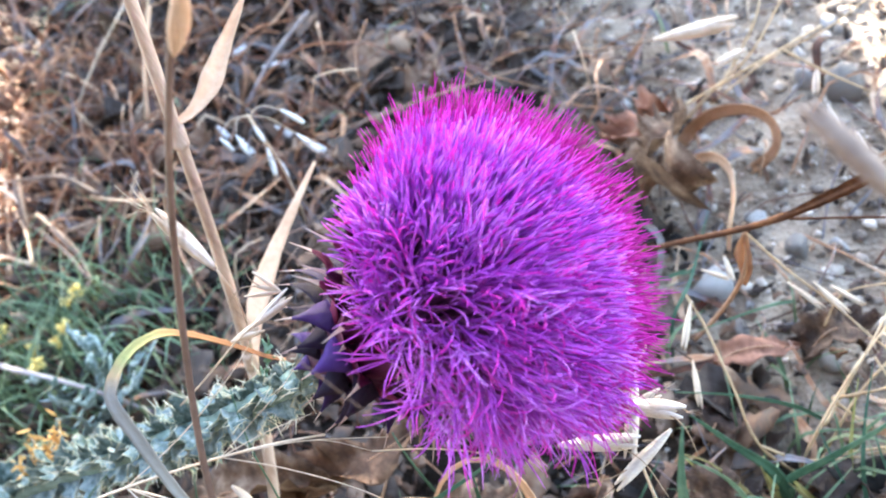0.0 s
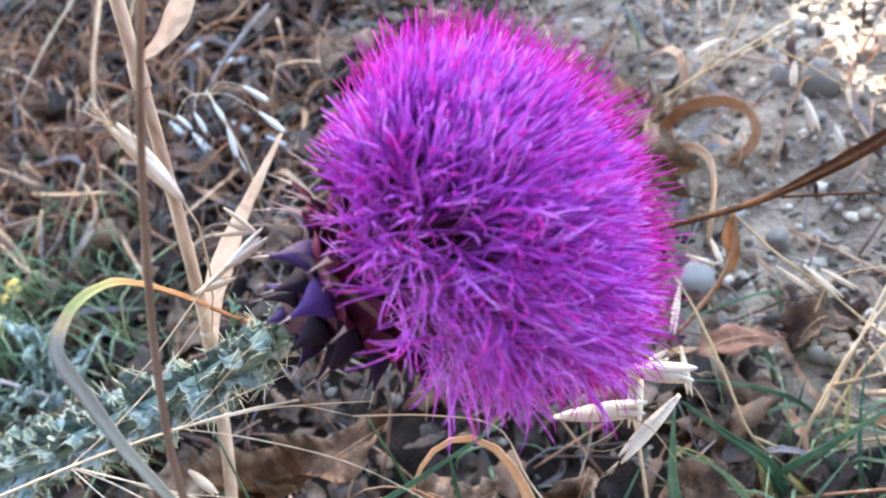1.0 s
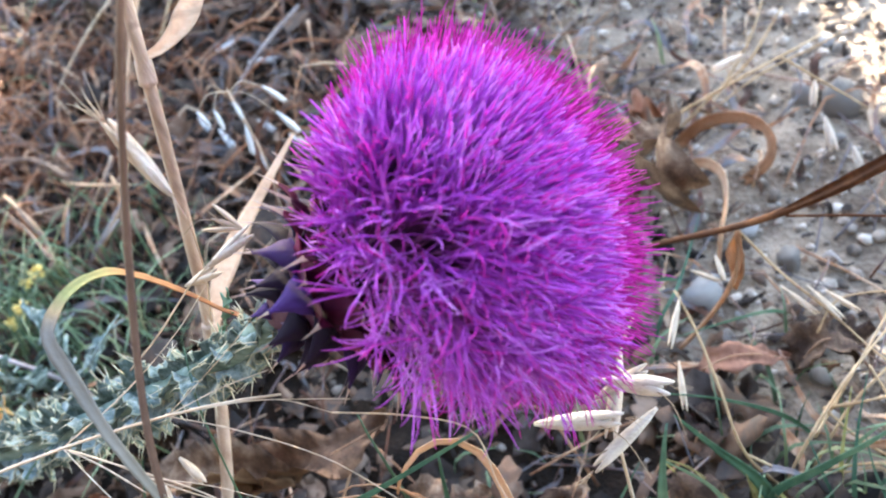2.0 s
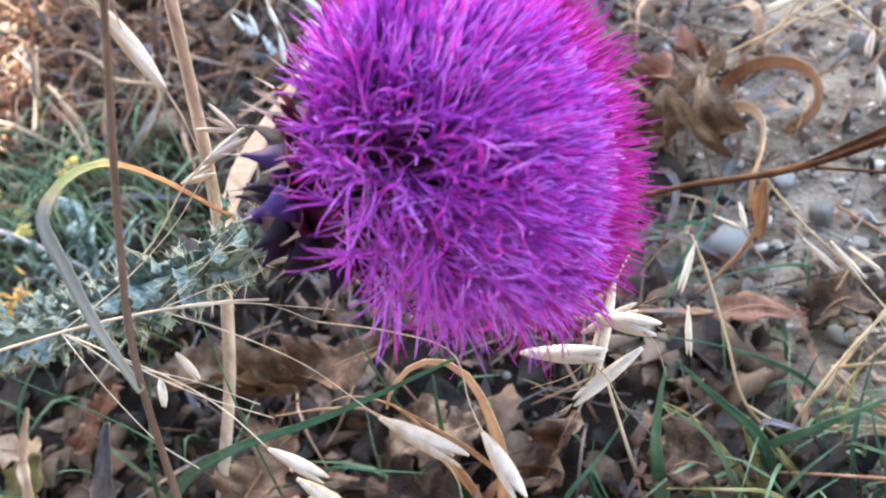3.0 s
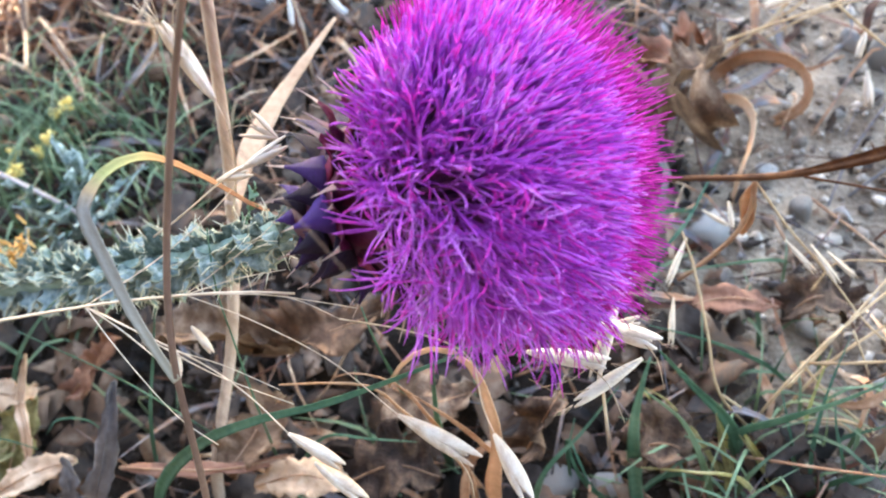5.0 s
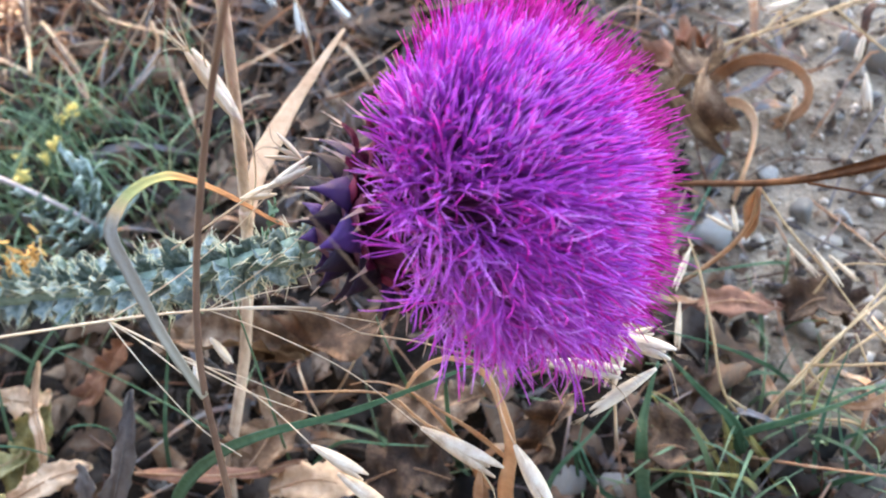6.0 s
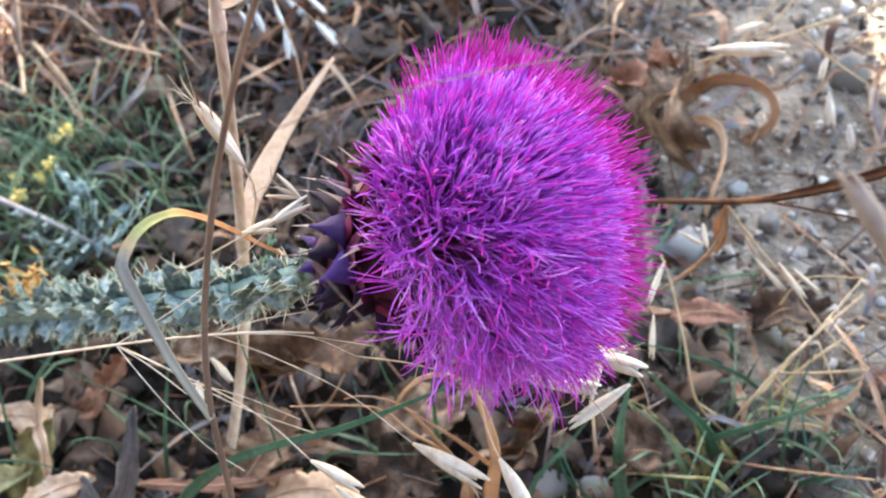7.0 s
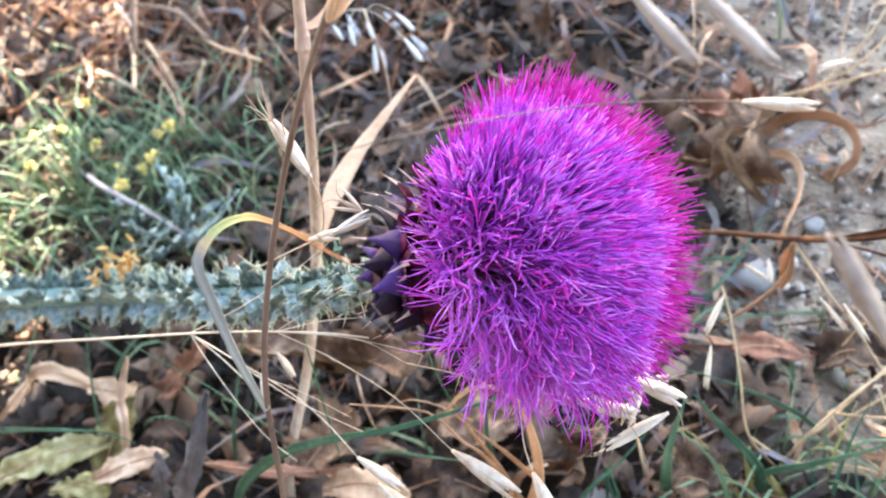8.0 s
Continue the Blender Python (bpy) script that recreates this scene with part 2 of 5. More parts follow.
    rings = line[:, None] + r[:, None, None] * (np.cos(a)[None, :, None] * s[:, None] + np.sin(a)[None, :, None] * f[:, None])
    return sweep(line, rings)


def blade_geo(points, width, n=22, fold=0.35, thick=0.00025, twist=0.0, hint=(0, 0, 1), taper=(0.5, 1.0, 0.06), wave=0.0):
    """A long leaf: keeled, with thickness; width in metres at its widest."""
    line = spline(points, n)
    t, s, f = axes_along(line, hint)
    u = np.linspace(0, 1, n)
    w = width / 2 * np.interp(u, (0, 0.4, 1), taper)
    w = w * (1 + 0.05 * rng.standard_normal(n))
    ang = np.radians(twist) * u
    s2 = np.cos(ang)[:, None] * s + np.sin(ang)[:, None] * f
    f2 = np.cos(ang)[:, None] * f - np.sin(ang)[:, None] * s
    wv = wave * width * np.sin(u * 23 + rng.random() * 6)
    cols = [(-1, fold), (-0.5, fold * 0.42), (0, 0), (0.5, fold * 0.42), (1, fold)]
    top = [line + s2 * (w * a)[:, None] + f2 * (w * b + wv * a)[:, None] for a, b in cols]
    low = [p - f2 * thick for p in top[::-1]]
    return sweep(line, np.stack(top + low, 1))


def join(geos):
    verts, faces, base = [], [], 0
    for v, f in geos:
        verts.append(np.asarray(v))
        faces += [tuple(i + base for i in q) for q in f]
        base += len(v)
    return np.vstack(verts), faces


def mesh_of(name, geo, mats, index=None, smooth=True):
    me = bpy.data.meshes.new(name)
    v, f = geo
    me.from_pydata(np.asarray(v).tolist(), [], f)
    for m in mats if isinstance(mats, (list, tuple)) else [mats]:
        me.materials.append(m)
    if index is not None:
        me.polygons.foreach_set("material_index", np.asarray(index, np.int32))
    if smooth:
        me.polygons.foreach_set("use_smooth", np.ones(len(me.polygons), bool))
    me.update()
    return me


def thing(name, at, label, category, group="", kind=""):
    """An empty at the thing's base that carries its parts."""
    ob = new(name)
    ob.location = at
    ob.empty_display_size = 0.01
    return tagged(ob, label, category, group, kind)


def root_of(ob):
    at = Vector((0, 0, 0))
    while ob is not None:
        at += ob.location
        ob = ob.parent
    return at


def part(name, geo, mats, parent, label="", index=None, smooth=True):
    """One mesh, given in world places, as a part of its parent."""
    v, f = geo
    at = root_of(parent)
    ob = new(name, mesh_of(name, (np.asarray(v) - np.array(at), f), mats, index, smooth))
    ob.parent = parent
    return tagged(ob, label)


def single(name, geo, mats, label, category, kind="", group="", index=None, smooth=True):
    """A thing that is one mesh."""
    v, f = geo
    v = np.asarray(v)
    at = np.array([*v.mean(0)[:2], v[:, 2].min()])
    ob = new(name, mesh_of(name, (v - at, f), mats, index, smooth))
    ob.location = at
    return tagged(ob, label, category, group, kind)


def height(x, y):
    """The uneven ground; the hollow below the flower is added to deepen shade."""
    return 0.006 * noise.noise((x * 9, y * 9, 0.3)) + 0.003 * noise.noise((x * 31, y * 31, 4.2)) + 0.0012 * noise.noise((x * 110, y * 110, 9.1)) - 0.004 - 0.026 * math.exp(-(((x + 0.075) / 0.085) ** 2) - ((y - 0.080) / 0.05) ** 2)


# a spikelet of wild oat: lemmas inside, two boat-shaped glumes, fine awns
def boat_geo(base, tip, width, open_to, gape=0.2, n=14, k=7, thick=0.00025, lift=0.0):
    base, tip, open_to = np.asarray(base, float), np.asarray(tip, float), unit(open_to)
    along = tip - base
    size = np.linalg.norm(along)
    t = along / size
    back = unit(open_to - t * (open_to @ t))
    side = np.cross(t, back)
    u = np.linspace(0, 1, n)
    w = width / 2 * np.sin(np.pi * np.clip(u * 0.93 + 0.05, 0, 1)) ** 0.75
    a = np.linspace(-1.25, 1.25, k)
    mid = base + along * u[:, None] + back * (lift * size * np.sin(np.pi * u * 0.6))[:, None]
    top = [mid + side * (w * np.sin(x))[:, None] + back * (w * (np.cos(x) - 0.35) * 0.8)[:, None] for x in a]
    low = [mid + side * (w * 0.86 * np.sin(x))[:, None] + back * (w * (np.cos(x) - 0.35) * 0.8 - thick - w * 0.12)[:, None] for x in a[::-1]]
    return sweep(mid, np.stack(top + low, 1))


HUSK = material("greyish_husk", [(0.24, 0.175, 0.145), (0.37, 0.295, 0.25), (0.52, 0.44, 0.385)], 110, 0.6, 0.25, 0.2, spread=0.3)


def spikelet(parent, base, tip, width=0.0045, facing=(0, -0.6, 0.8), gape=0.12, awns=2, name="spikelet", label="papery cream oat spikelet", mat=None):
    mat = mat or GLUME
    base, tip = np.asarray(base, float), np.asarray(tip, float)
    along = tip - base
    size = np.linalg.norm(along)
    t = along / size
    face = unit(np.asarray(facing) - t * (np.asarray(facing) @ t))
    side = np.cross(t, face)
    core = part(name, boat_geo(base, base + along * 0.86, width * 0.75, face, lift=0.02), mat, parent, label)
    for sgn in (-1, 1):
        end = tip + side * sgn * size * gape - along * (0.04 if sgn > 0 else 0)
        part("glume", boat_geo(base, end, width * 0.82, unit(side * sgn * 0.75 + face * 0.66), lift=0.03), mat, core)
    for k in range(awns):
        sgn = -1 if k % 2 else 1
        p0 = base + along * (0.55 + 0.15 * k)
        kink = p0 + along * 0.45 + side * sgn * size * 0.16 + face * size * 0.1
        end = kink + along * 0.25 + side * sgn * size * (0.38 + 0.12 * k)
        part("awn", tube_geo([p0, kink, end], 0.00018, 0.00007, 8, 4), AWN, core)
    return core


def bristles(base, tip, count, spread_, r=0.00012):
    """Fine broken hairs at a husk's mouth."""
    base, tip = np.asarray(base, float), np.asarray(tip, float)
    out = []
    for _ in range(count):
        d = unit(unit(tip - base) + spread_ * rng.standard_normal(3))
        size = np.linalg.norm(tip - base) * rng.uniform(0.3, 0.6)
        out.append(tube_geo([tip, tip + d * size * 0.6, tip + d * size + rng.standard_normal(3) * size * 0.12], r, r * 0.5, 5, 3))
    return join(out)


# ---- ground ----
def ground_geo():
    fine = np.linspace(-1, 1, 181)
    xs = -0.15 + 0.55 * fine
    ys = 0.30 + 0.50 * fine
    far = np.array([0.05, 0.15, 0.4, 1.0, 2.5, 6, 15, 40, 120, 400])
    xs = np.r_[xs[0] - far[::-1], xs, xs[-1] + far]
    ys = np.r_[ys[0] - far[::-1], ys, ys[-1] + far]
    verts = [(x, y, height(x, y)) for y in ys for x in xs]
    w = len(xs)
    faces = [(j * w + i, j * w + i + 1, (j + 1) * w + i + 1, (j + 1) * w + i) for j in range(len(ys) - 1) for i in range(w - 1)]
    return np.array(verts), faces


ground = new("ground", mesh_of("ground", ground_geo(), SOIL))
tagged(ground, "dry stony soil strewn with straw and dead leaves", "ground", kind="structure")


# a plain wall, added beyond the view, keeps the low sun off the flower
def wall_geo(width, tall):
    bm = bmesh.new()
    bmesh.ops.create_cube(bm, size=1.0)
    bmesh.ops.subdivide_edges(bm, edges=bm.edges[:], cuts=7, use_grid_fill=True)
    for v in bm.verts:
        v.co.x *= width + 0.025 * noise.noise(v.co * 3)
        v.co.y *= 0.22
        v.co.z = (v.co.z + 0.5) * tall - 0.03
    return bm


def wall(name, width, tall, m, label, mat):
    me = bpy.data.meshes.new(name)
    bm = wall_geo(width, tall)
    bm.to_mesh(me)
    bm.free()
    me.materials.append(mat)
    ob = new(name, me)
    ob.matrix_world = m
    return tagged(ob, label, "wall", kind="structure")


WALL_TURN = math.degrees(math.atan2(SUN_FROM.x, -SUN_FROM.y))
wall("wall_north", 0.421, 1.2, pose(-0.5260, 1.3992, 0, 0, 0, WALL_TURN), "weathered plain plastered wall end added unseen to block the sun", PLASTER)
# black wall behind the camera, added to cut sky light on the flower
wall("wall_south", 2.4, 2.3, pose(0.12, -0.56, 0, 0, 0, -12), "plain black wall added unseen to block sky light", BLOCKER_BLACK)


# ---- the thistle ----
RECEPT = np.array((-0.0454, 0.1030, 0.1596))
BALL = np.array((-0.0242, 0.1074, 0.1676))
NECK = np.array((-0.0704, 0.0946, 0.1540))
AXIS = unit(BALL - RECEPT)
BALL_R = 0.0383
CUP_R = 0.0192
thistle = thing("thistle", (-0.3790, 0.0959, 0.0000), "magenta flowering thistle with plum bracts and spiny winged stem", "thistle")


def frame_round(axis):
    a = unit(np.cross(axis, (0, 0, 1)))
    return a, np.cross(a, axis)


AX_A, AX_B = frame_round(AXIS)
# the side on which the florets hang loose, and the open side above
LOW_SIDE = unit(np.array((-0.30, -0.95, -0.02)))
SAG_SIDE = unit(np.array((0.14, -0.82, -0.56)))
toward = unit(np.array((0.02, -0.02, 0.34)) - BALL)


def floret_paths(count):
    """Base and tip of each floret: bases on the receptacle, tips on an uneven flattened ball round it."""
    out = []
    golden = math.pi * (3 - math.sqrt(5))
    for k in range(count):
        u = (k + 0.5) / count
        turn = k * golden + rng.normal(0, 0.05)
        ring = math.cos(turn) * AX_A + math.sin(turn) * AX_B
        droop = max(0.0, float(ring @ LOW_SIDE))
        polar = math.acos(1 - u**1.12 * (1.58 + 0.04 * droop)) + rng.normal(0, 0.035)
        way = math.cos(polar) * AXIS + math.sin(polar) * ring
        lump = 1 + 0.05 * noise.noise(Vector(way * 2.2)) + 0.02 - abs(rng.normal(0, 0.05))
        lump *= 1 + 0.07 * max(0.0, float(way @ -LOW_SIDE))
        sag = max(0.0, float(way @ SAG_SIDE))
        lump *= 1 - 0.12 * sag**8 + 0.32 * sag**2 * (1 - sag**2)
        if polar > 1.5:
            lump *= 1 - 0.08 * (polar - 1.5)
        flat = way - AXIS * (way @ AXIS) * 0.27
        tip = BALL + flat * BALL_R * lump
        base = RECEPT + ring * 0.0180 * math.sqrt(u) - AXIS * 0.002 * u
        out.append((base, tip, way, ring, polar))
    return out


def strand_geo(line, r):
    """A thin three-sided thread through the given points, r at each of them."""
    _, s, f = axes_along(line)
    a = np.array([0, 2.094, 4.189])
    rings = line[:, None] + np.asarray(r)[:, None, None] * (np.cos(a)[None, :, None] * s[:, None] + np.sin(a)[None, :, None] * f[:, None])
    return sweep(line, rings)


def curled(p0, head, turn_to, reach, curl, n=8):
    """A thread that leaves p0 along head and turns towards turn_to, more and more towards its end."""
    u = np.linspace(0, 1, n)
    ang = 0.35 * curl * u + curl * u**3
    side = unit(turn_to - head * (turn_to @ head))
    step = np.cos(ang)[:, None] * head + np.sin(ang)[:, None] * side
    return p0 + np.vstack([np.zeros(3), np.cumsum((step[1:] + step[:-1]) / 2, 0)]) * reach / (n - 1)


def floret_geo(base, tip, way, ring, polar):
    """A floret: a pale tube, narrow violet lobes and the magenta style that stands out beyond them."""
    geos, index = [], []
    size = np.linalg.norm(tip - base)
    loose = float(np.clip(0.10 + 1.25 * (way @ LOW_SIDE), 0.0, 1.0))
    # florets turned from the viewpoint get thinner lobes and deeper magenta tips
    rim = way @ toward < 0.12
    lead = unit((0.75 - 0.35 * loose) * AXIS + 0.25 * unit(tip - base) + 0.3 * loose * ring)
    hang = 0.6 * loose**1.5
    ctrl = (1 - hang) * (base + lead * size * 0.5) + hang * (tip - way * size * 0.45) + rng.standard_normal(3) * (0.0006 + 0.0010 * loose)
    u = np.linspace(0, 1, 10)[:, None]
    path = (1 - u) ** 2 * base + 2 * u * (1 - u) * ctrl + u**2 * tip
    droop = rng.standard_normal(3) * (0.0009 + 0.0020 * loose) + np.array((0, 0, -0.0010))
    path = path + droop * u**3
    end = unit(path[-1] - path[-3])
    geos.append(strand_geo(path[1:7], np.linspace(0.00018, 0.00034, 6)))
    index += [2] * len(geos[-1][1])
    a = unit(np.cross(end, AXIS + 0.01))
    b = np.cross(a, end)
    spin = rng.random() * 6.28
    for k in range(4):
        th = spin + k * math.pi / 2 + rng.normal(0, 0.3)
        out = math.cos(th) * a + math.sin(th) * b
        along = unit(path[9] - path[6])
        head_ = unit(along + out * rng.uniform(0.02, 0.09 + 0.20 * loose))
        reach = rng.uniform(0.22 + 0.06 * loose, 0.33 + 0.14 * loose) * size * (0.8 if rim else 1.0)
        curl = rng.uniform(0.05, 0.35 + 0.8 * loose)
        line = curled(path[6] + out * 0.00025, head_, unit(out + (0.4 + 0.6 * loose) * rng.standard_normal(3)), reach, curl)
        line = line + droop * np.linspace(0, 0.5, 8)[:, None]
        thick = (rng.uniform(0.00028, 0.00037) - 0.00018 * loose) * (0.75 if rim else 1.0)
        geos.append(strand_geo(line, thick * np.array([0.7, 0.95, 1.05, 1.1, 1.05, 0.95, 0.75, 0.35])))
        pink = rng.random() < 0.08 + 0.10 * loose
        index += [0] * 18 + [1 if pink else 0] * 3 + [0, 0]
    head_ = unit(path[-1] - path[5] + 0.05 * size * rng.standard_normal(3) * (0.4 + loose))
    hook = unit(rng.standard_normal(3) + 0.8 * LOW_SIDE)
    for _ in range(3 if rim else 1):
        lean = unit(head_ + rng.standard_normal(3) * (0.16 if rim else 0.0))
        line = curled(path[5], lean, hook, np.linalg.norm(path[-1] - path[5]) * rng.uniform(0.94, 1.10 + 0.10 * loose) * (1.13 if rim else 1.0), rng.uniform(0.05 + 0.3 * loose, 0.35 + 1.9 * loose))
        geos.append(strand_geo(line, (0.00012 if rim else 0.00018 - 0.00003 * loose) * np.array([0.8, 0.9, 0.9, 1, 1.05, 1.15, 1.1, 0.6])))
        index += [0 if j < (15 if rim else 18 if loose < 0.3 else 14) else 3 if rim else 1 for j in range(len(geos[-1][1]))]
    return join(geos), index


FLORETS = [f for f in floret_paths(2150) if rng.random() > 0.62 * max(0.0, float(f[2] @ LOW_SIDE))]
single_ones = sorted(range(len(FLORETS)), key=lambda k: -(FLORETS[k][2] @ toward))[:290]
single_ones = set(single_ones)
head = part("receptacle", tube_geo([RECEPT - AXIS * 0.010, RECEPT - AXIS * 0.004, RECEPT + AXIS * 0.002], 0.0175, 0.0170, 6, 20), BRACT_CORE, thistle, "dark wine-coloured flower base")
rest, rest_index = [], []
for k, spec in enumerate(FLORETS):
    geo, idx = floret_geo(*spec)
    if k in single_ones:
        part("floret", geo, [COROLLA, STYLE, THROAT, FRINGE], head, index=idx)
    else:
        rest.append(geo)
        rest_index += idx
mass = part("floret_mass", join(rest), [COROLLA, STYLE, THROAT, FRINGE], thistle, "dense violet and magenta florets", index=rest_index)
tagged(mass, kind="stuff")


# involucre: a dark cup with overlapping spine-tipped bracts
def cup_radius(u):
    return CUP_R * np.sin(np.clip(0.18 + u * 1.25, 0, 1.5)) ** 0.8 * np.interp(u, (0, 0.12, 1), (0.35, 0.75, 1))


def cup_geo():
    a = np.linspace(0, 2 * np.pi, 28, endpoint=False)
    u = np.linspace(0, 1, 12)
    rings = NECK + (RECEPT - NECK) * u[:, None, None] + cup_radius(u)[:, None, None] * (np.cos(a)[None, :, None] * AX_A + np.sin(a)[None, :, None] * AX_B)
    return sweep(None, rings)


involucre = part("involucre", cup_geo(), BRACT_CORE, thistle, "dark plum cup of overlapping bracts")


def bract_mesh(k, red=False):
    """A keeled scale that lies along the cup (+x), bends outwards (+z) and ends in a spine; the outer ones bend back."""
    r = np.random.default_rng(40 + k)
    n = 20
    u = np.linspace(0, 1, n)
    j = r.uniform(-1, 1, 4)
    if red:
        w = np.interp(u, (0, 0.25, 0.5, 0.68, 0.8, 0.9, 1), (0.44, 0.52, 0.46, 0.25, 0.09, 0.03, 0.008)) * 0.5
        px = np.interp(u, (0, 0.35, 0.6, 0.8, 1), (0, 0.48, 0.84, 1.06, 1.20 + 0.12 * j[0]))
        pz = np.interp(u, (0, 0.35, 0.6, 0.8, 1), (0, 0.04, 0.18, 0.44 + 0.12 * j[1], 0.86 + 0.3 * j[1]))
        bulge = 0.14
    else:
        w = np.interp(u, (0, 0.18, 0.38, 0.52, 0.66, 0.78, 0.88, 1), (0.50, 0.68, 0.84, 0.66, 0.33, 0.11, 0.035, 0.010)) * 0.5
        px = np.interp(u, (0, 0.25, 0.42, 0.58, 0.78, 1), (0, 0.32, 0.46, 0.43, 0.20 + 0.1 * j[0], -0.16 + 0.22 * j[0]))
        pz = np.interp(u, (0, 0.25, 0.42, 0.58, 0.78, 1), (0.02, 0.08, 0.24, 0.50, 0.86, 1.25 + 0.15 * j[1]))
        bulge = 0.15
    ease = np.convolve(np.pad(np.stack([px, pz]), ((0, 0), (1, 1)), "edge").ravel(), np.ones(3) / 3, "same").reshape(2, -1)[:, 1:-1]
    px, pz = ease
    tx, tz = np.gradient(px), np.gradient(pz)
    size = np.hypot(tx, tz) + 1e-9
    nx, nz = tz / size, -tx / size
    if red:
        nx, nz = -nx, -nz
    py = 0.10 * j[2] * u**2
    w = w * (1 + 0.03 * r.standard_normal(n))
    cols = [-1, -0.55, 0, 0.55, 1]
    lift = [(1 - c * c) * bulge + (0.07 if c == 0 else 0) for c in cols]
    top = [np.stack([px + nx * w * b * 1.6, py + w * c, pz + nz * w * b * 1.6], 1) for c, b in zip(cols, lift)]
    low = [np.stack([px + nx * (w * b * 1.2 - 0.035 * (1 - u)) - nx * 0.004, py + w * c * 0.97, pz + nz * (w * b * 1.2 - 0.035 * (1 - u)) - nz * 0.004], 1) for c, b in zip(cols[::-1], lift[::-1])]
    geo = sweep(None, np.stack(top + low, 1))
    index = [0 if (f // 10) < (15 if red else 16) else 1 for f in range((n - 1) * 10)] + [0, 1]
    return mesh_of("bract", geo, [BRACT_RED if red else BRACT, BRACT_TIP], index)


BRACT_MESHES = [bract_mesh(k) for k in range(8)]
RED_MESHES = [bract_mesh(20 + k, True) for k in range(6)]
for row, (u, count, size, splay) in enumerate(((0.10, 6, 0.0050, 0.0), (0.26, 8, 0.0072, 0.0), (0.42, 10, 0.0096, 0.0), (0.56, 11, 0.0098, 0.0), (0.66, 13, 0.0118, 0.42), (0.78, 16, 0.0126, 0.34), (0.90, 19, 0.0122, 0.2))):
    for k in range(count):
        th = 2 * math.pi * (k + 0.5 * (row % 2) + rng.normal(0, 0.10)) / count
        ring = math.cos(th) * AX_A + math.sin(th) * AX_B
        at = NECK + (RECEPT - NECK) * u + ring * (cup_radius(u) - 0.0006)
        lean = splay + (0.45 - 0.5 * u) + rng.normal(0, 0.10)
        x = unit(AXIS * math.cos(lean) + ring * math.sin(lean) + 0.10 * rng.standard_normal(3))
        z = unit(ring - x * (ring @ x) + 0.10 * rng.standard_normal(3))
        z = unit(z - x * (z @ x))
        y = np.cross(z, x)
        s = size * rng.uniform(0.85, 1.15)
        ob = new("bract", RED_MESHES[(k + row) % 6] if row > 3 else BRACT_MESHES[(k * 3 + row) % 8])
        ob.parent = involucre
        m = Matrix(((x[0], y[0], z[0], at[0]), (x[1], y[1], z[1], at[1]), (x[2], y[2], z[2], at[2]), (0, 0, 0, 1)))
        ob.matrix_basis = Matrix.Translation(-thistle.location) @ m @ Matrix.Diagonal((s, s, s, 1))

# stem with spiny wings
STEM_LINE = [NECK + AXIS * 0.003, (-0.0912, 0.0986, 0.1333), (-0.1140, 0.0988, 0.1194), (-0.1404, 0.1000, 0.1044), (-0.1717, 0.1013, 0.0863), (-0.2072, 0.1029, 0.0676), (-0.2443, 0.1011, 0.0532), (-0.2785, 0.0939, 0.0489), (-0.3839, 0.0970, -0.0040)]
stem = part("stem", tube_geo(STEM_LINE, 0.0032, 0.0052, 46, 12, 0.04), STEM, thistle, "blue-green ribbed stem")


def wing_geo(turn, seed):
    """A continuous wing along the stem: crinkled, cut into short lobes whose teeth end in spines."""
    r = np.random.default_rng(seed)
    n = 460
    line = spline(STEM_LINE, n)
    t, s, f = axes_along(line)
    u = np.linspace(0, 1, n)
    sway = turn + 0.25 * np.sin(u * 9 + seed)
    out = np.cos(sway)[:, None] * s + np.sin(sway)[:, None] * f
    lat = np.cross(t, out)
    slow = np.interp(u, np.linspace(0, 1, 46), r.uniform(0.35, 1.2, 46))
    phase = np.cumsum(np.interp(u, np.linspace(0, 1, 70), r.uniform(0.16, 0.36, 70)))
    lobe = np.abs(np.sin(phase)) ** 1.3 * slow
    teeth = 0.42 * np.abs(np.sin(phase * 3.1 + 1)) ** 3 + 0.45 * r.random(n) ** 3
    reach = (0.0007 + 0.0052 * (lobe + teeth)) * np.interp(u, (0, 0.06, 0.2, 1), (0.2, 0.6, 1, 1.25))
    ruff = 0.0019 * np.sin(phase * 1.0 + 1) * slow + 0.0006 * r.standard_normal(n)
    root = np.linspace(0.0027, 0.0047, n)
    p0 = line + out * root[:, None]
    p1 = line + out * (root + reach * 0.5)[:, None] + lat * (ruff * 0.6)[:, None]
    p2 = line + out * (root + reach)[:, None] + lat * (ruff * 1.5)[:, None] + t * (0.0008 * np.sin(phase * 2 + 2))[:, None]
    p3 = p2 + out * (reach * 0.07)[:, None] + lat * (ruff * 0.1)[:, None]
    th = lat * 0.00022
    wing = sweep(None, np.stack([p0 + th * 2, p1 + th, p2 + th, p3 + th * 0.4, p3 - th * 0.4, p2 - th, p1 - th, p0 - th * 2], 1))
    index = [1 if (q % 8) in (2, 3, 4) else 0 for q in range((n - 1) * 8)] + [0, 0]
    spines = []
    for k in range(6, n - 3):
        if lobe[k] + teeth[k] > 0.5 and r.random() < 0.55:
            d = unit(out[k] + 0.5 * r.standard_normal(3) + 0.3 * t[k] * r.choice((-1, 1)))
            spines.append(tube_geo([p2[k] - d * 0.0004, p2[k] + d * r.uniform(0.0012, 0.0048)], 0.00020, 0.00004, 3, 4, smooth=False))
    return wing, index, join(spines)


for k, turn in enumerate((0.2, 1.25, 2.3, 3.4, 4.4, 5.4)):
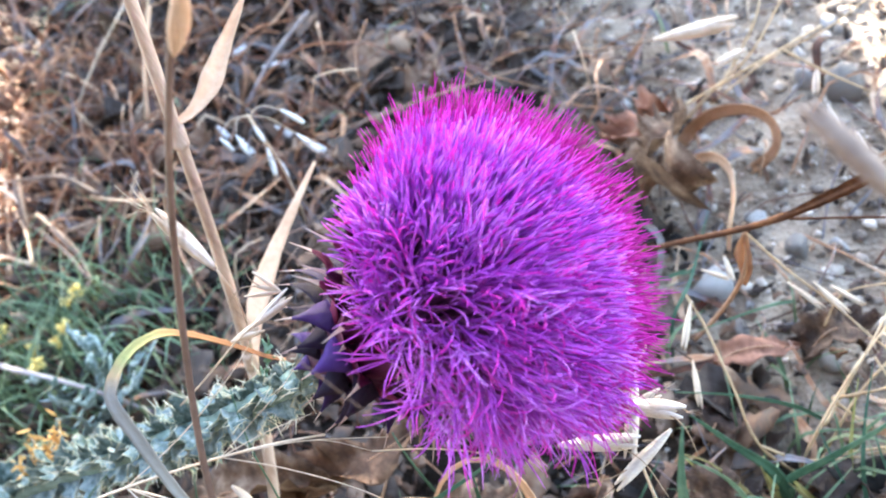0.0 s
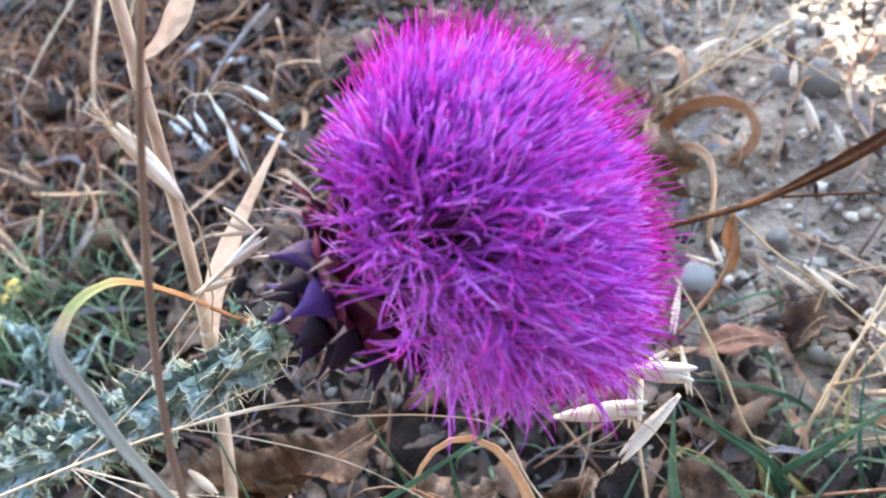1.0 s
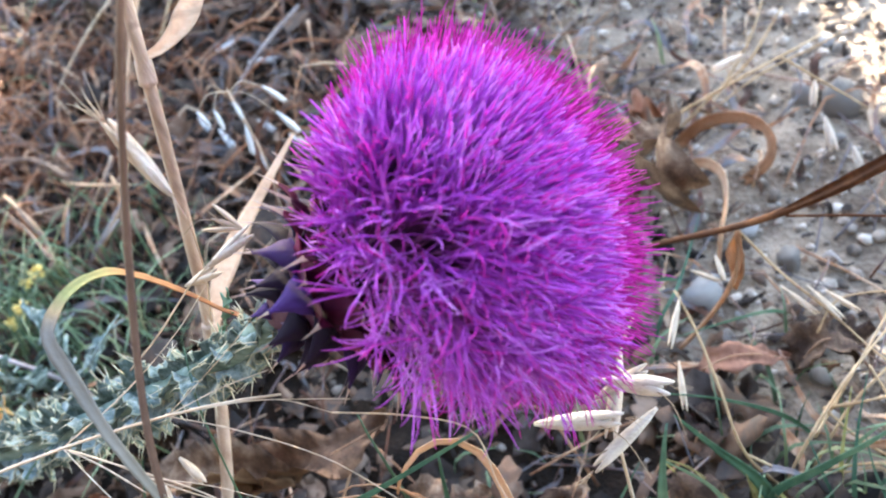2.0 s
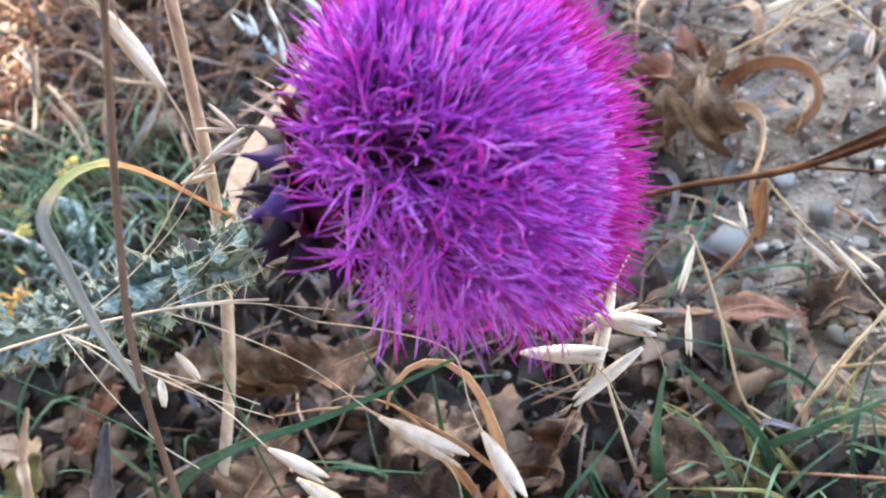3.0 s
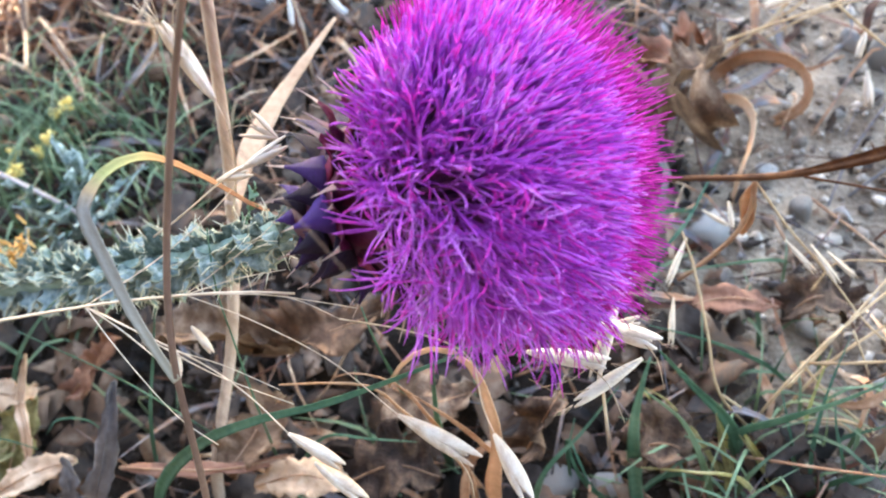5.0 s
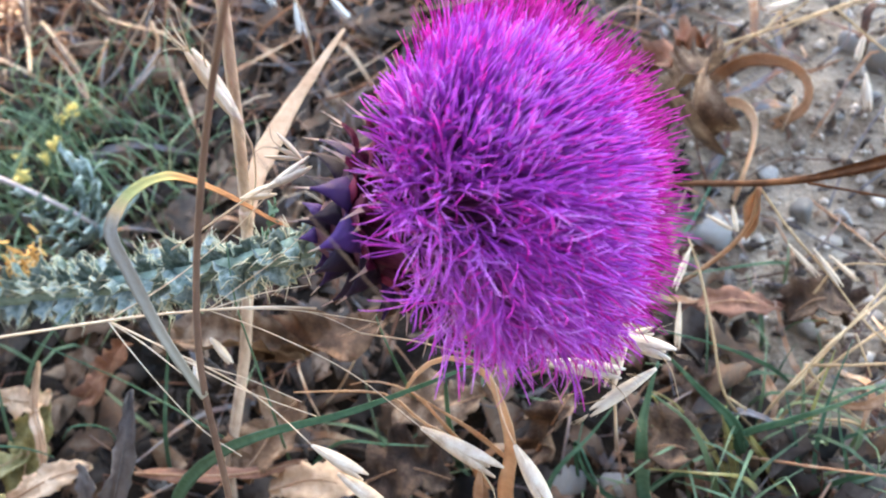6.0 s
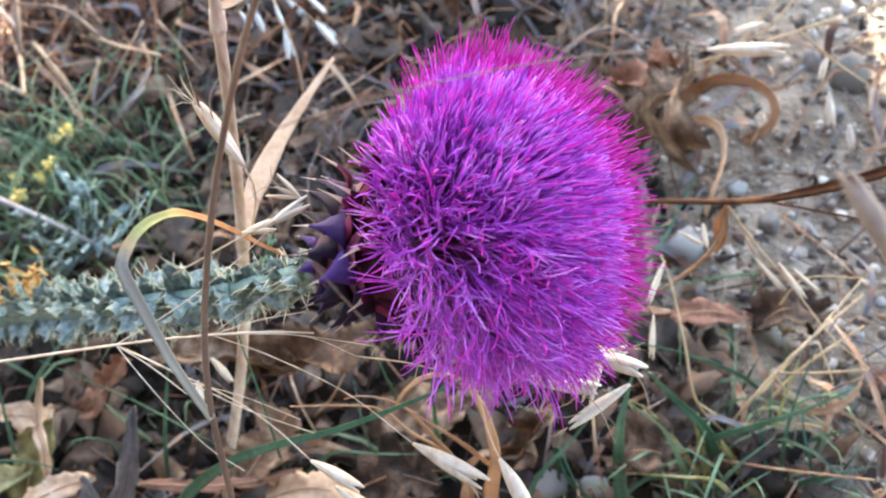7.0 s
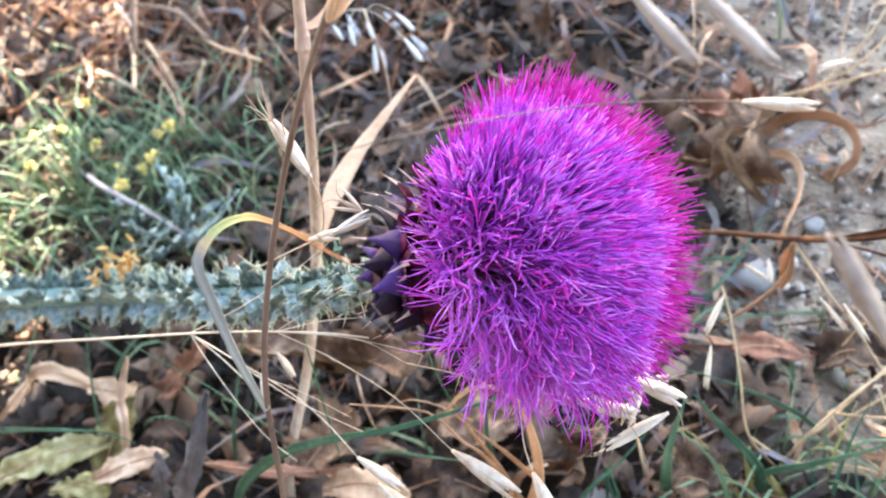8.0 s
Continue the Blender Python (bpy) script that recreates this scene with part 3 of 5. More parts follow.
    wing, idx, spines = wing_geo(turn, 11 + k)
    w = part("wing", wing, [WING, WING_EDGE], stem, "crinkled spiny blue-green wing", index=idx)
    sp = part("spine_edge", spines, SPINE, thistle)
    tagged(sp, kind="stuff")


def thistle_leaf_geo(points, width, seed):
    """A lobed, spine-edged small leaf."""
    r = np.random.default_rng(seed)
    n = 64
    line = spline(points, n)
    t, s, f = axes_along(line)
    u = np.linspace(0, 1, n)
    base = width / 2 * np.sin(np.pi * np.clip(u * 0.9 + 0.08, 0, 1)) ** 0.7
    cols = []
    for sgn in (-1, 0, 1):
        if sgn == 0:
            cols.append(line)
            continue
        lobes = 0.14 + 0.86 * np.abs(np.sin(u * 15 + r.random())) ** 5 * r.uniform(0.6, 1.2, n)
        cols.append(line + s * (sgn * base * lobes)[:, None] + f * (base * 0.3 * np.sin(u * 21 + sgn))[:, None] + t * (base * lobes * 0.7)[:, None])
    low = [c - f * 0.0003 for c in cols[::-1]]
    return sweep(None, np.stack(cols + low, 1))


part("leaf", thistle_leaf_geo([(-0.0922, 0.0997, 0.1396), (-0.0890, 0.1024, 0.1442), (-0.0869, 0.1060, 0.1501)], 0.006, 3), GREEN, thistle, "small dark green stem leaf")
young_thistle = thing("young_thistle", (-0.2544, 0.1605, 0.0000), "blue-green spiny young thistle leaves in dry grass", "thistle")
for k, pts in enumerate((
    [(-0.2529, 0.1577, 0.0000), (-0.2255, 0.1556, 0.0463), (-0.2264, 0.1634, 0.0662)],
    [(-0.2529, 0.1577, 0.0000), (-0.2202, 0.1345, 0.0592), (-0.2358, 0.1328, 0.0658)],
    [(-0.2487, 0.1584, 0.0000), (-0.2115, 0.1500, 0.0455), (-0.2125, 0.1666, 0.0414)],
)):
    part("leaf", thistle_leaf_geo(pts, 0.013, 60 + k), WING, young_thistle)
for k, pts in enumerate((
    [(-0.2529, 0.1577, 0.0000), (-0.2345, 0.1583, 0.0485), (-0.2386, 0.1678, 0.0656)],
    [(-0.2815, 0.1784, 0.0000), (-0.2364, 0.1650, 0.0467), (-0.2301, 0.1736, 0.0461)],
    [(-0.2562, 0.1728, 0.0000), (-0.2205, 0.1639, 0.0394), (-0.2143, 0.1779, 0.0354)],
    [(-0.2821, 0.1622, 0.0000), (-0.2402, 0.1435, 0.0607), (-0.2505, 0.1429, 0.0631)],
    [(-0.2646, 0.1651, 0.0000), (-0.2284, 0.1398, 0.0550), (-0.2278, 0.1277, 0.0557)],
    [(-0.2612, 0.1472, 0.0000), (-0.2195, 0.1275, 0.0624), (-0.2250, 0.1224, 0.0651)],
    [(-0.2561, 0.1637, 0.0000), (-0.2109, 0.1484, 0.0709), (-0.2188, 0.1540, 0.0809)],
    [(-0.2618, 0.1555, 0.0000), (-0.1970, 0.1423, 0.0632), (-0.1932, 0.1610, 0.0629)],
)):
    part("leaf", thistle_leaf_geo(pts, 0.011, 80 + k), WING, young_thistle)


# ---- wild oat beside the thistle ----
def on_ground(p):
    return (p[0], p[1], height(p[0], p[1]))


def thread(name, parent, mat, pts, r, label=""):
    return part(name, tube_geo(pts, r * 0.75, r * 0.5, 18, 6, 0.12), mat, parent, label)


def grass_leaf(parent, pts, width, mat, label=""):
    return part("leaf", blade_geo(pts, width * 0.82, 28, 0.33, hint=(0, -0.6, 0.8), taper=(0.8, 1.0, 0.12)), mat, parent, label)


oat_plant = thing("wild_oat", on_ground((-0.1468, 0.0599, 0.0000)), "tall dry straw-coloured wild oat standing beside the thistle", "grass plant")
CULM = [on_ground((-0.1468, 0.0599, 0.0000)), (-0.1357, 0.0691, 0.0263), (-0.1285, 0.0958, 0.0580), (-0.1245, 0.1120, 0.0815), (-0.1218, 0.1239, 0.1009), (-0.1189, 0.1329, 0.1216), (-0.1132, 0.1398, 0.1493), (-0.1084, 0.1453, 0.1732), (-0.1041, 0.1489, 0.1931), (-0.0997, 0.1540, 0.2157), (-0.0962, 0.1580, 0.2350), (-0.0923, 0.1610, 0.2536)]
culm = part("culm", tube_geo(CULM, 0.0021, 0.0015, 40, 8, 0.02), STRAW, oat_plant, "dry straw-coloured stalk")
for p in ((-0.1067, 0.1472, 0.1817), (-0.1213, 0.1251, 0.1039)):
    p = np.array(p)
    d = unit(np.array(CULM[-2]) - np.array(CULM[3]))
    part("node", tube_geo([p - d * 0.003, p, p + d * 0.003], 0.0023, 0.0021, 6, 10), STRAW, culm)
part("leaf", blade_geo([(-0.1215, 0.1193, 0.0984), (-0.1261, 0.1408, 0.1002), (-0.1241, 0.1631, 0.1029), (-0.1190, 0.1819, 0.1056), (-0.1119, 0.1980, 0.1107)], 0.0084, 24, 0.10, hint=(0.1, -0.5, 0.85), taper=(0.3, 1.0, 0.14)), TAN_LEAF, oat_plant, "dry tan blade")
part("leaf", blade_geo([(-0.1067, 0.1480, 0.1849), (-0.1033, 0.1520, 0.1840), (-0.0997, 0.1594, 0.1848), (-0.0965, 0.1705, 0.1882), (-0.0899, 0.1843, 0.1947)], 0.0060, 20, 0.5, hint=(0.3, -0.5, 0.8), taper=(0.25, 1.0, 0.1)), TAN_LEAF, oat_plant, "folded dry tan blade")
# its low spikelet on a thread
sp = spikelet(oat_plant, (-0.0777, 0.0997, 0.1889), (-0.0825, 0.1022, 0.2078), 0.0044, (0.2, -0.5, 0.9), 0.015, 1, label="bristly cream oat spikelet")
part("bristle", bristles((-0.0777, 0.0997, 0.1889), (-0.0820, 0.1016, 0.2070), 7, 0.45), STRAW_PALE, sp)
part("stalklet", tube_geo([(-0.0778, 0.0998, 0.1890), (-0.0792, 0.1005, 0.1792), (-0.0971, 0.1122, 0.1443), (-0.1207, 0.1231, 0.1024)], 0.00022, 0.0003, 14, 5), STRAW_PALE, oat_plant)

# empty husks beside the bracts
husk_plant = thing("oat_sprig", on_ground((-0.2226, 0.1422, 0.0000)), "fine straw oat sprig with empty husks among thistle bracts", "grass plant")
part("stalklet", tube_geo([on_ground((-0.2226, 0.1422, 0.0000)), (-0.1490, 0.1067, 0.0979), (-0.1093, 0.1005, 0.1392), (-0.0827, 0.0952, 0.1675), (-0.0747, 0.0950, 0.1742)], 0.0003, 0.00022, 18, 5), STRAW_PALE, husk_plant)
spikelet(husk_plant, (-0.0759, 0.0944, 0.1733), (-0.0667, 0.1012, 0.1760), 0.0024, (0, -0.5, 0.9), 0.08, 0, label="empty cream oat husk")
spikelet(husk_plant, (-0.0689, 0.1013, 0.1761), (-0.0748, 0.1009, 0.1808), 0.0016, (0, -0.5, 0.9), 0.36, 2, label="torn ochre oat husk", mat=STRAW_PALE)
spikelet(husk_plant, (-0.0862, 0.0960, 0.1649), (-0.0760, 0.0978, 0.1688), 0.0022, (0, -0.5, 0.9), 0.10, 0, label="split straw husk", mat=STRAW_PALE)
part("stalklet", tube_geo([(-0.0747, 0.0950, 0.1742), (-0.0712, 0.0974, 0.1749), (-0.0689, 0.1013, 0.1761)], 0.00018, 0.00018, 8, 5), STRAW_PALE, husk_plant)

# brown stalk with the bent leaf, nearer to the camera
brown_oat = thing("brown_oat_stalk", on_ground((-0.1108, 0.0165, 0.0000)), "thin brown oat stalk with a bent grey and orange leaf", "grass plant")
part("culm", tube_geo([on_ground((-0.1108, 0.0165, 0.0000)), (-0.0890, 0.0306, 0.0893), (-0.0827, 0.0402, 0.1235), (-0.0820, 0.0480, 0.1409), (-0.0821, 0.0544, 0.1532), (-0.0816, 0.0616, 0.1650), (-0.0803, 0.0692, 0.1760), (-0.0765, 0.0767, 0.1902), (-0.0696, 0.0843, 0.2091), (-0.0600, 0.0892, 0.2295), (-0.0526, 0.0933, 0.2437), (-0.0454, 0.0966, 0.2558), (-0.0378, 0.1008, 0.2673)], 0.0010, 0.0006, 46, 7, 0.02), STALK_BROWN, brown_oat, "thin brown stalk")
spikelet(brown_oat, (-0.0482, 0.0942, 0.2498), (-0.0414, 0.0966, 0.2599), 0.0042, (0, -0.5, 0.9), 0.04, 0, label="ochre upright oat spikelet", mat=TAN_LEAF)
spikelet(brown_oat, (-0.0378, 0.1008, 0.2673), (-0.0307, 0.1023, 0.2768), 0.0042, (0, -0.5, 0.9), 0.04, 0, label="ochre upright oat spikelet", mat=TAN_LEAF)
ARCH = [(-0.0815, 0.0536, 0.1532), (-0.0868, 0.0576, 0.1558), (-0.0943, 0.0641, 0.1605), (-0.1017, 0.0721, 0.1665), (-0.1068, 0.0780, 0.1718), (-0.1070, 0.0815, 0.1737), (-0.1062, 0.0865, 0.1743), (-0.1040, 0.0912, 0.1737), (-0.1006, 0.0948, 0.1718), (-0.0976, 0.0969, 0.1679), (-0.0942, 0.0980, 0.1635), (-0.0904, 0.0995, 0.1564), (-0.0876, 0.1014, 0.1479), (-0.0848, 0.1032, 0.1422)]
arch = part("leaf", blade_geo(ARCH, 0.0034, 60, 0.45, hint=(0.1, -0.6, 0.8), taper=(0.6, 1.0, 0.45)), ARCH_LEAF, brown_oat, "bent leaf, grey at the sheath and rust at the tip")
along = arch.data.attributes.new("along", "FLOAT", "POINT")
along.data.foreach_set("value", np.repeat(np.linspace(0, 1, 60), 10).astype(np.float32))

# pale loose panicle across the stem
panicle = thing("dry_panicle", on_ground((-0.3595, 0.0708, 0.0000)), "pale fine oat panicle lying across the thistle stem", "grass plant")
N1, N2 = (-0.1270, 0.0728, 0.1345), (-0.0971, 0.0779, 0.1413)
part("rachis", tube_geo([on_ground((-0.3595, 0.0708, 0.0000)), (-0.2140, 0.0641, 0.0981), (-0.1673, 0.0671, 0.1205), N1, (-0.1113, 0.0755, 0.1384), N2, (-0.0823, 0.0809, 0.1424), (-0.0697, 0.0827, 0.1427)], 0.0007, 0.0003, 36, 6), STRAW_PALE, panicle, "pale straw stalk")
thread("branch", panicle, STRAW_PALE, [N1, (-0.1151, 0.0707, 0.1329), (-0.1030, 0.0676, 0.1313), (-0.0868, 0.0642, 0.1292), (-0.0676, 0.0625, 0.1263)], 0.00024)
thread("branch", panicle, STRAW_PALE, [N1, (-0.1160, 0.0695, 0.1331), (-0.1038, 0.0648, 0.1297)], 0.00028)
thread("branch", panicle, STRAW_PALE, [N1, (-0.1178, 0.0668, 0.1334), (-0.1076, 0.0603, 0.1283), (-0.0964, 0.0542, 0.1223), (-0.0861, 0.0512, 0.1183)], 0.00018)
thread("branch", panicle, STRAW_PALE, [N1, (-0.1098, 0.0695, 0.1326), (-0.0927, 0.0666, 0.1285), (-0.0791, 0.0620, 0.1269), (-0.0663, 0.0556, 0.1261)], 0.0003)
thread("branch", panicle, STRAW_PALE, [N1, (-0.1089, 0.0823, 0.1433), (-0.0917, 0.0909, 0.1552), (-0.0758, 0.0952, 0.1711)], 0.0002)
thread("branch", panicle, STRAW_PALE, [N2, (-0.0801, 0.0759, 0.1392), (-0.0584, 0.0707, 0.1376), (-0.0394, 0.0625, 0.1348)], 0.0002)
thread("branch", panicle, STRAW_PALE, [N2, (-0.0779, 0.0810, 0.1425), (-0.0642, 0.0824, 0.1412), (-0.0543, 0.0828, 0.1407)], 0.0002)
thread("branch", panicle, STRAW_PALE, [N2, (-0.0840, 0.0831, 0.1443), (-0.0715, 0.0860, 0.1474)], 0.00018)
thread("branch", panicle, STRAW_PALE, [N2, (-0.0897, 0.0832, 0.1452), (-0.0764, 0.0889, 0.1552), (-0.0682, 0.0941, 0.1623)], 0.00014)
thread("branch", panicle, STRAW_PALE, [(-0.1030, 0.0676, 0.1313), (-0.0883, 0.0674, 0.1287), (-0.0725, 0.0653, 0.1259)], 0.00016)
thread("branch", panicle, STRAW_PALE, [(-0.0823, 0.0809, 0.1424), (-0.0690, 0.0812, 0.1429), (-0.0574, 0.0791, 0.1415)], 0.00014)
spikelet(panicle, (-0.0394, 0.0625, 0.1348), (-0.0199, 0.0570, 0.1326), 0.0042, (0, -0.5, 0.9), 0.05, 1, label="closed white oat spikelet")
spikelet(panicle, (-0.0663, 0.0556, 0.1261), (-0.0519, 0.0519, 0.1229), 0.0036, (0, -0.5, 0.9), 0.04, 0, label="closed cream oat spikelet")
spikelet(panicle, (-0.0594, 0.0515, 0.1222), (-0.0457, 0.0467, 0.1186), 0.0040, (0, -0.5, 0.9), 0.05, 0, label="closed white oat spikelet")
spikelet(panicle, (-0.0191, 0.0644, 0.1303), (-0.0084, 0.0523, 0.1294), 0.0044, (0, -0.5, 0.9), 0.05, 0, label="closed white oat spikelet")
part("branch", tube_geo([(-0.0574, 0.0791, 0.1415), (-0.0434, 0.0824, 0.1343), (-0.0296, 0.0805, 0.1318), (-0.0231, 0.0698, 0.1307), (-0.0191, 0.0644, 0.1303)], 0.0002, 0.00018, 18, 5), STRAW_PALE, panicle)
for a, b in (((-0.1118, 0.0822, 0.1112), (-0.1054, 0.0778, 0.1059)), ((-0.1139, 0.0751, 0.1100), (-0.1114, 0.0687, 0.1065))):
    spikelet(panicle, a, b, 0.0030, (0, -0.5, 0.9), 0.04, 0, label="small pale fallen husk")

# white spikelets under the flower
white_oat = thing("white_oat_sprig", on_ground((-0.0088, 0.1145, 0.0000)), "dry oat sprig with white papery spikelets below the flower", "grass plant")
part("stalklet", tube_geo([on_ground((-0.0088, 0.1145, 0.0000)), (-0.0047, 0.0992, 0.0818), (-0.0041, 0.0973, 0.1092), (-0.0017, 0.1044, 0.1211), (0.0024, 0.1115, 0.1267)], 0.0006, 0.0003, 20, 6), STRAW_PALE, white_oat)
for a, b, w_, g, lab in (
    ((-0.0049, 0.1003, 0.1183), (0.0110, 0.0957, 0.1228), 0.0046, 0.10, "open white oat spikelet"),
    ((-0.0213, 0.0930, 0.1110), (0.0004, 0.0905, 0.1189), 0.0044, 0.05, "closed white oat spikelet"),
    ((0.0070, 0.0938, 0.1177), (-0.0070, 0.0815, 0.1118), 0.0034, 0.03, "slim white oat spikelet"),
    ((-0.0012, 0.1089, 0.1188), (-0.0034, 0.0872, 0.1136), 0.0030, 0.05, "hanging tan oat spikelet"),
    ((-0.0072, 0.0974, 0.1151), (0.0054, 0.1019, 0.1215), 0.0032, 0.06, "open cream oat spikelet"),
):
    husk = spikelet(white_oat, a, b, w_ * 1.1, (0, -0.5, 0.9), g * 0.6, 1, label=lab, mat=GLUME if "tan" in lab or "cream" in lab else WHITE_GLUME)
    part("bristle", bristles((np.array(a) + np.array(b)) / 2, b, 4, 0.25, 0.00008), STRAW_PALE, husk)

# oats that hang close before the camera
near_oat = thing("hanging_oat", on_ground((0.16, 0.10, 0)), "dry oat with hanging spikelets close before the flower", "grass plant")
top_node = (0.052, 0.150, 0.262)
part("culm", tube_geo([on_ground((0.16, 0.10, 0)), (0.145, 0.12, 0.10), (0.115, 0.14, 0.22), (0.085, 0.15, 0.258), top_node], 0.0010, 0.0005, 30, 6), STRAW, near_oat, "thin dry stalk")
for a, b in (((0.0023, 0.0975, 0.2611), (0.0145, 0.0886, 0.2564)), ((0.0116, 0.0980, 0.2619), (0.0241, 0.0890, 0.2581))):
    spikelet(near_oat, a, b, 0.0028, (0, -0.5, 0.9), 0.01, 0, label="grey-cream hanging oat spikelet", mat=HUSK)
    part("stalklet", tube_geo([top_node, (np.array(top_node) + np.array(a)) / 2 + np.array((0, 0, 0.008)), a], 0.00025, 0.0002, 12, 5), STRAW_PALE, near_oat)
spikelet(near_oat, (0.0163, 0.1133, 0.2216), (0.0291, 0.1132, 0.2231), 0.0026, (0, -0.5, 0.9), 0.03, 0, label="slim cream oat spikelet")
part("stalklet", tube_geo([(0.0163, 0.1133, 0.2216), (0.0048, 0.1071, 0.2263), (-0.0058, 0.1000, 0.2313), (-0.0185, 0.0896, 0.2374), (-0.0301, 0.0776, 0.2441), (-0.0378, 0.0678, 0.2493)], 0.00016, 0.00012, 24, 6), STALK_BROWN, near_oat, "long arched oat thread")
part("stalklet", tube_geo([(-0.0378, 0.0678, 0.2493), (-0.0450, 0.0661, 0.2357), (-0.0347, 0.0598, 0.2225), (-0.0253, 0.0546, 0.2123)], 0.0001, 0.00008, 18, 5), STALK_BROWN, near_oat)
spikelet(near_oat, (0.0453, 0.0603, 0.2409), (0.0345, 0.0728, 0.2476), 0.0034, (0, -0.5, 0.9), 0.02, 0, label="tan upright oat spikelet", mat=DULL_HUSK)
part("stalklet", tube_geo([on_ground((0.10, 0.06, 0)), (0.085, 0.075, 0.10), (0.0518, 0.0529, 0.2339), (0.0453, 0.0603, 0.2409)], 0.0006, 0.0003, 18, 5), STRAW, near_oat)

# arched dry blades and green blades below the flower
low_grass = thing("bent_grass", on_ground((-0.0419, 0.0698, 0.0000)), "bent tan grass blades arching under the flower", "grass plant")
grass_leaf(low_grass, [on_ground((-0.0410, 0.0760, 0.0000)), (-0.0357, 0.0777, 0.0390), (-0.0314, 0.0815, 0.0688), (-0.0326, 0.0868, 0.0858), (-0.0376, 0.0926, 0.0956), (-0.0453, 0.0949, 0.0985), (-0.0535, 0.0935, 0.0959), (-0.0598, 0.0894, 0.0897), (-0.0633, 0.0874, 0.0813)], 0.0064, TAN_LEAF, "arched tan blade")
grass_leaf(low_grass, [on_ground((-0.0513, 0.0839, 0.0000)), (-0.0469, 0.0833, 0.0429), (-0.0549, 0.0876, 0.0623), (-0.0627, 0.0904, 0.0765), (-0.0731, 0.0891, 0.0831), (-0.0800, 0.0870, 0.0817)], 0.0042, ORANGE_LEAF, "orange bent blade")
grass_leaf(low_grass, [(-0.0332, 0.0824, 0.0556), (-0.0426, 0.0839, 0.0720), (-0.0580, 0.0866, 0.0848)], 0.0020, ORANGE_LEAF, "thin orange blade")
grass_leaf(low_grass, [on_ground((-0.0492, 0.0906, 0.0000)), (-0.0515, 0.0837, 0.0601), (-0.0590, 0.0839, 0.0721), (-0.0678, 0.0868, 0.0804), (-0.0793, 0.0852, 0.0819), (-0.1005, 0.0842, 0.0726)], 0.0034, TAN_LEAF, "long tan blade")
grass_leaf(low_grass, [(-0.0436, 0.0722, 0.0392), (-0.0435, 0.0775, 0.0458), (-0.0435, 0.0816, 0.0501)], 0.004, ORANGE_LEAF, "short orange blade")

green_grass_plant = thing("green_grass_plant", on_ground((0.0298, 0.1187, 0.0000)), "green and yellow grass plant rooted in stony soil", "grass plant")
grass_leaf(green_grass_plant, [on_ground((0.0379, 0.1143, 0.0000)), (0.0322, 0.1193, 0.0159), (0.0466, 0.1251, 0.0245), (0.0623, 0.1326, 0.0296), (0.0765, 0.1424, 0.0310)], 0.0052, GREEN)
grass_leaf(green_grass_plant, [on_ground((0.0379, 0.1143, 0.0000)), (0.0297, 0.1206, 0.0217), (0.0174, 0.1255, 0.0342), (0.0056, 0.1298, 0.0472)], 0.0052, GREEN)
grass_leaf(green_grass_plant, [on_ground((0.0076, 0.0874, 0.0000)), (0.0034, 0.0992, 0.0039), (0.0011, 0.1102, 0.0287), (0.0021, 0.1188, 0.0427), (0.0036, 0.1253, 0.0508)], 0.0064, GREEN)
grass_leaf(green_grass_plant, [on_ground((-0.0317, 0.0782, 0.0000)), (-0.0263, 0.0911, 0.0148), (-0.0152, 0.1060, 0.0254), (-0.0052, 0.1192, 0.0380)], 0.0026, GREEN)
grass_leaf(green_grass_plant, [on_ground((0.0322, 0.0990, 0.0000)), (0.0326, 0.1070, 0.0063), (0.0287, 0.1148, 0.0162), (0.0253, 0.1210, 0.0270)], 0.0034, OLIVE_LEAF)
grass_leaf(green_grass_plant, [on_ground((0.0591, 0.1014, 0.0000)), (0.0473, 0.1095, 0.0029), (0.0381, 0.1154, 0.0148), (0.0334, 0.1181, 0.0198)], 0.0032, OLIVE_LEAF)
grass_leaf(green_grass_plant, [on_ground((0.0331, 0.1071, 0.0000)), (0.0244, 0.1129, 0.0133), (0.0111, 0.1210, 0.0271), (0.0016, 0.1225, 0.0334)], 0.0022, OLIVE_LEAF)
grass_leaf(green_grass_plant, [on_ground((0.0546, 0.1120, 0.0000)), (0.0506, 0.1191, 0.0119), (0.0470, 0.1273, 0.0201), (0.0440, 0.1355, 0.0233)], 0.0020, GREEN)
grass_leaf(green_grass_plant, [on_ground((0.0583, 0.1109, 0.0000)), (0.0563, 0.1218, 0.0135), (0.0578, 0.1357, 0.0248), (0.0621, 0.1529, 0.0336)], 0.0018, GREEN)
grass_leaf(green_grass_plant, [on_ground((-0.0026, 0.0910, 0.0000)), (0.0106, 0.1050, 0.0002), (0.0255, 0.1066, 0.0028), (0.0392, 0.1058, -0.0042)], 0.0024, GREEN)
grass_leaf(green_grass_plant, [on_ground((-0.0201, 0.0993, 0.0000)), (-0.0215, 0.1085, 0.0090), (-0.0112, 0.0959, 0.0040), (-0.0009, 0.0927, 0.0023)], 0.0018, GREEN)
grass_leaf(green_grass_plant, [on_ground((0.0652, 0.1144, 0.0000)), (0.0715, 0.1168, 0.0031), (0.0851, 0.1238, 0.0028)], 0.0026, GREEN)

for pts, wide, mat in (
    ([on_ground((0.0340, 0.0994, 0.0000)), (0.0314, 0.1135, -0.0021), (0.0262, 0.1268, 0.0205)], 0.0066, LIME),
    ([on_ground((0.0573, 0.1010, 0.0000)), (0.0496, 0.1104, -0.0019), (0.0336, 0.1213, 0.0175)], 0.0052, LIME),
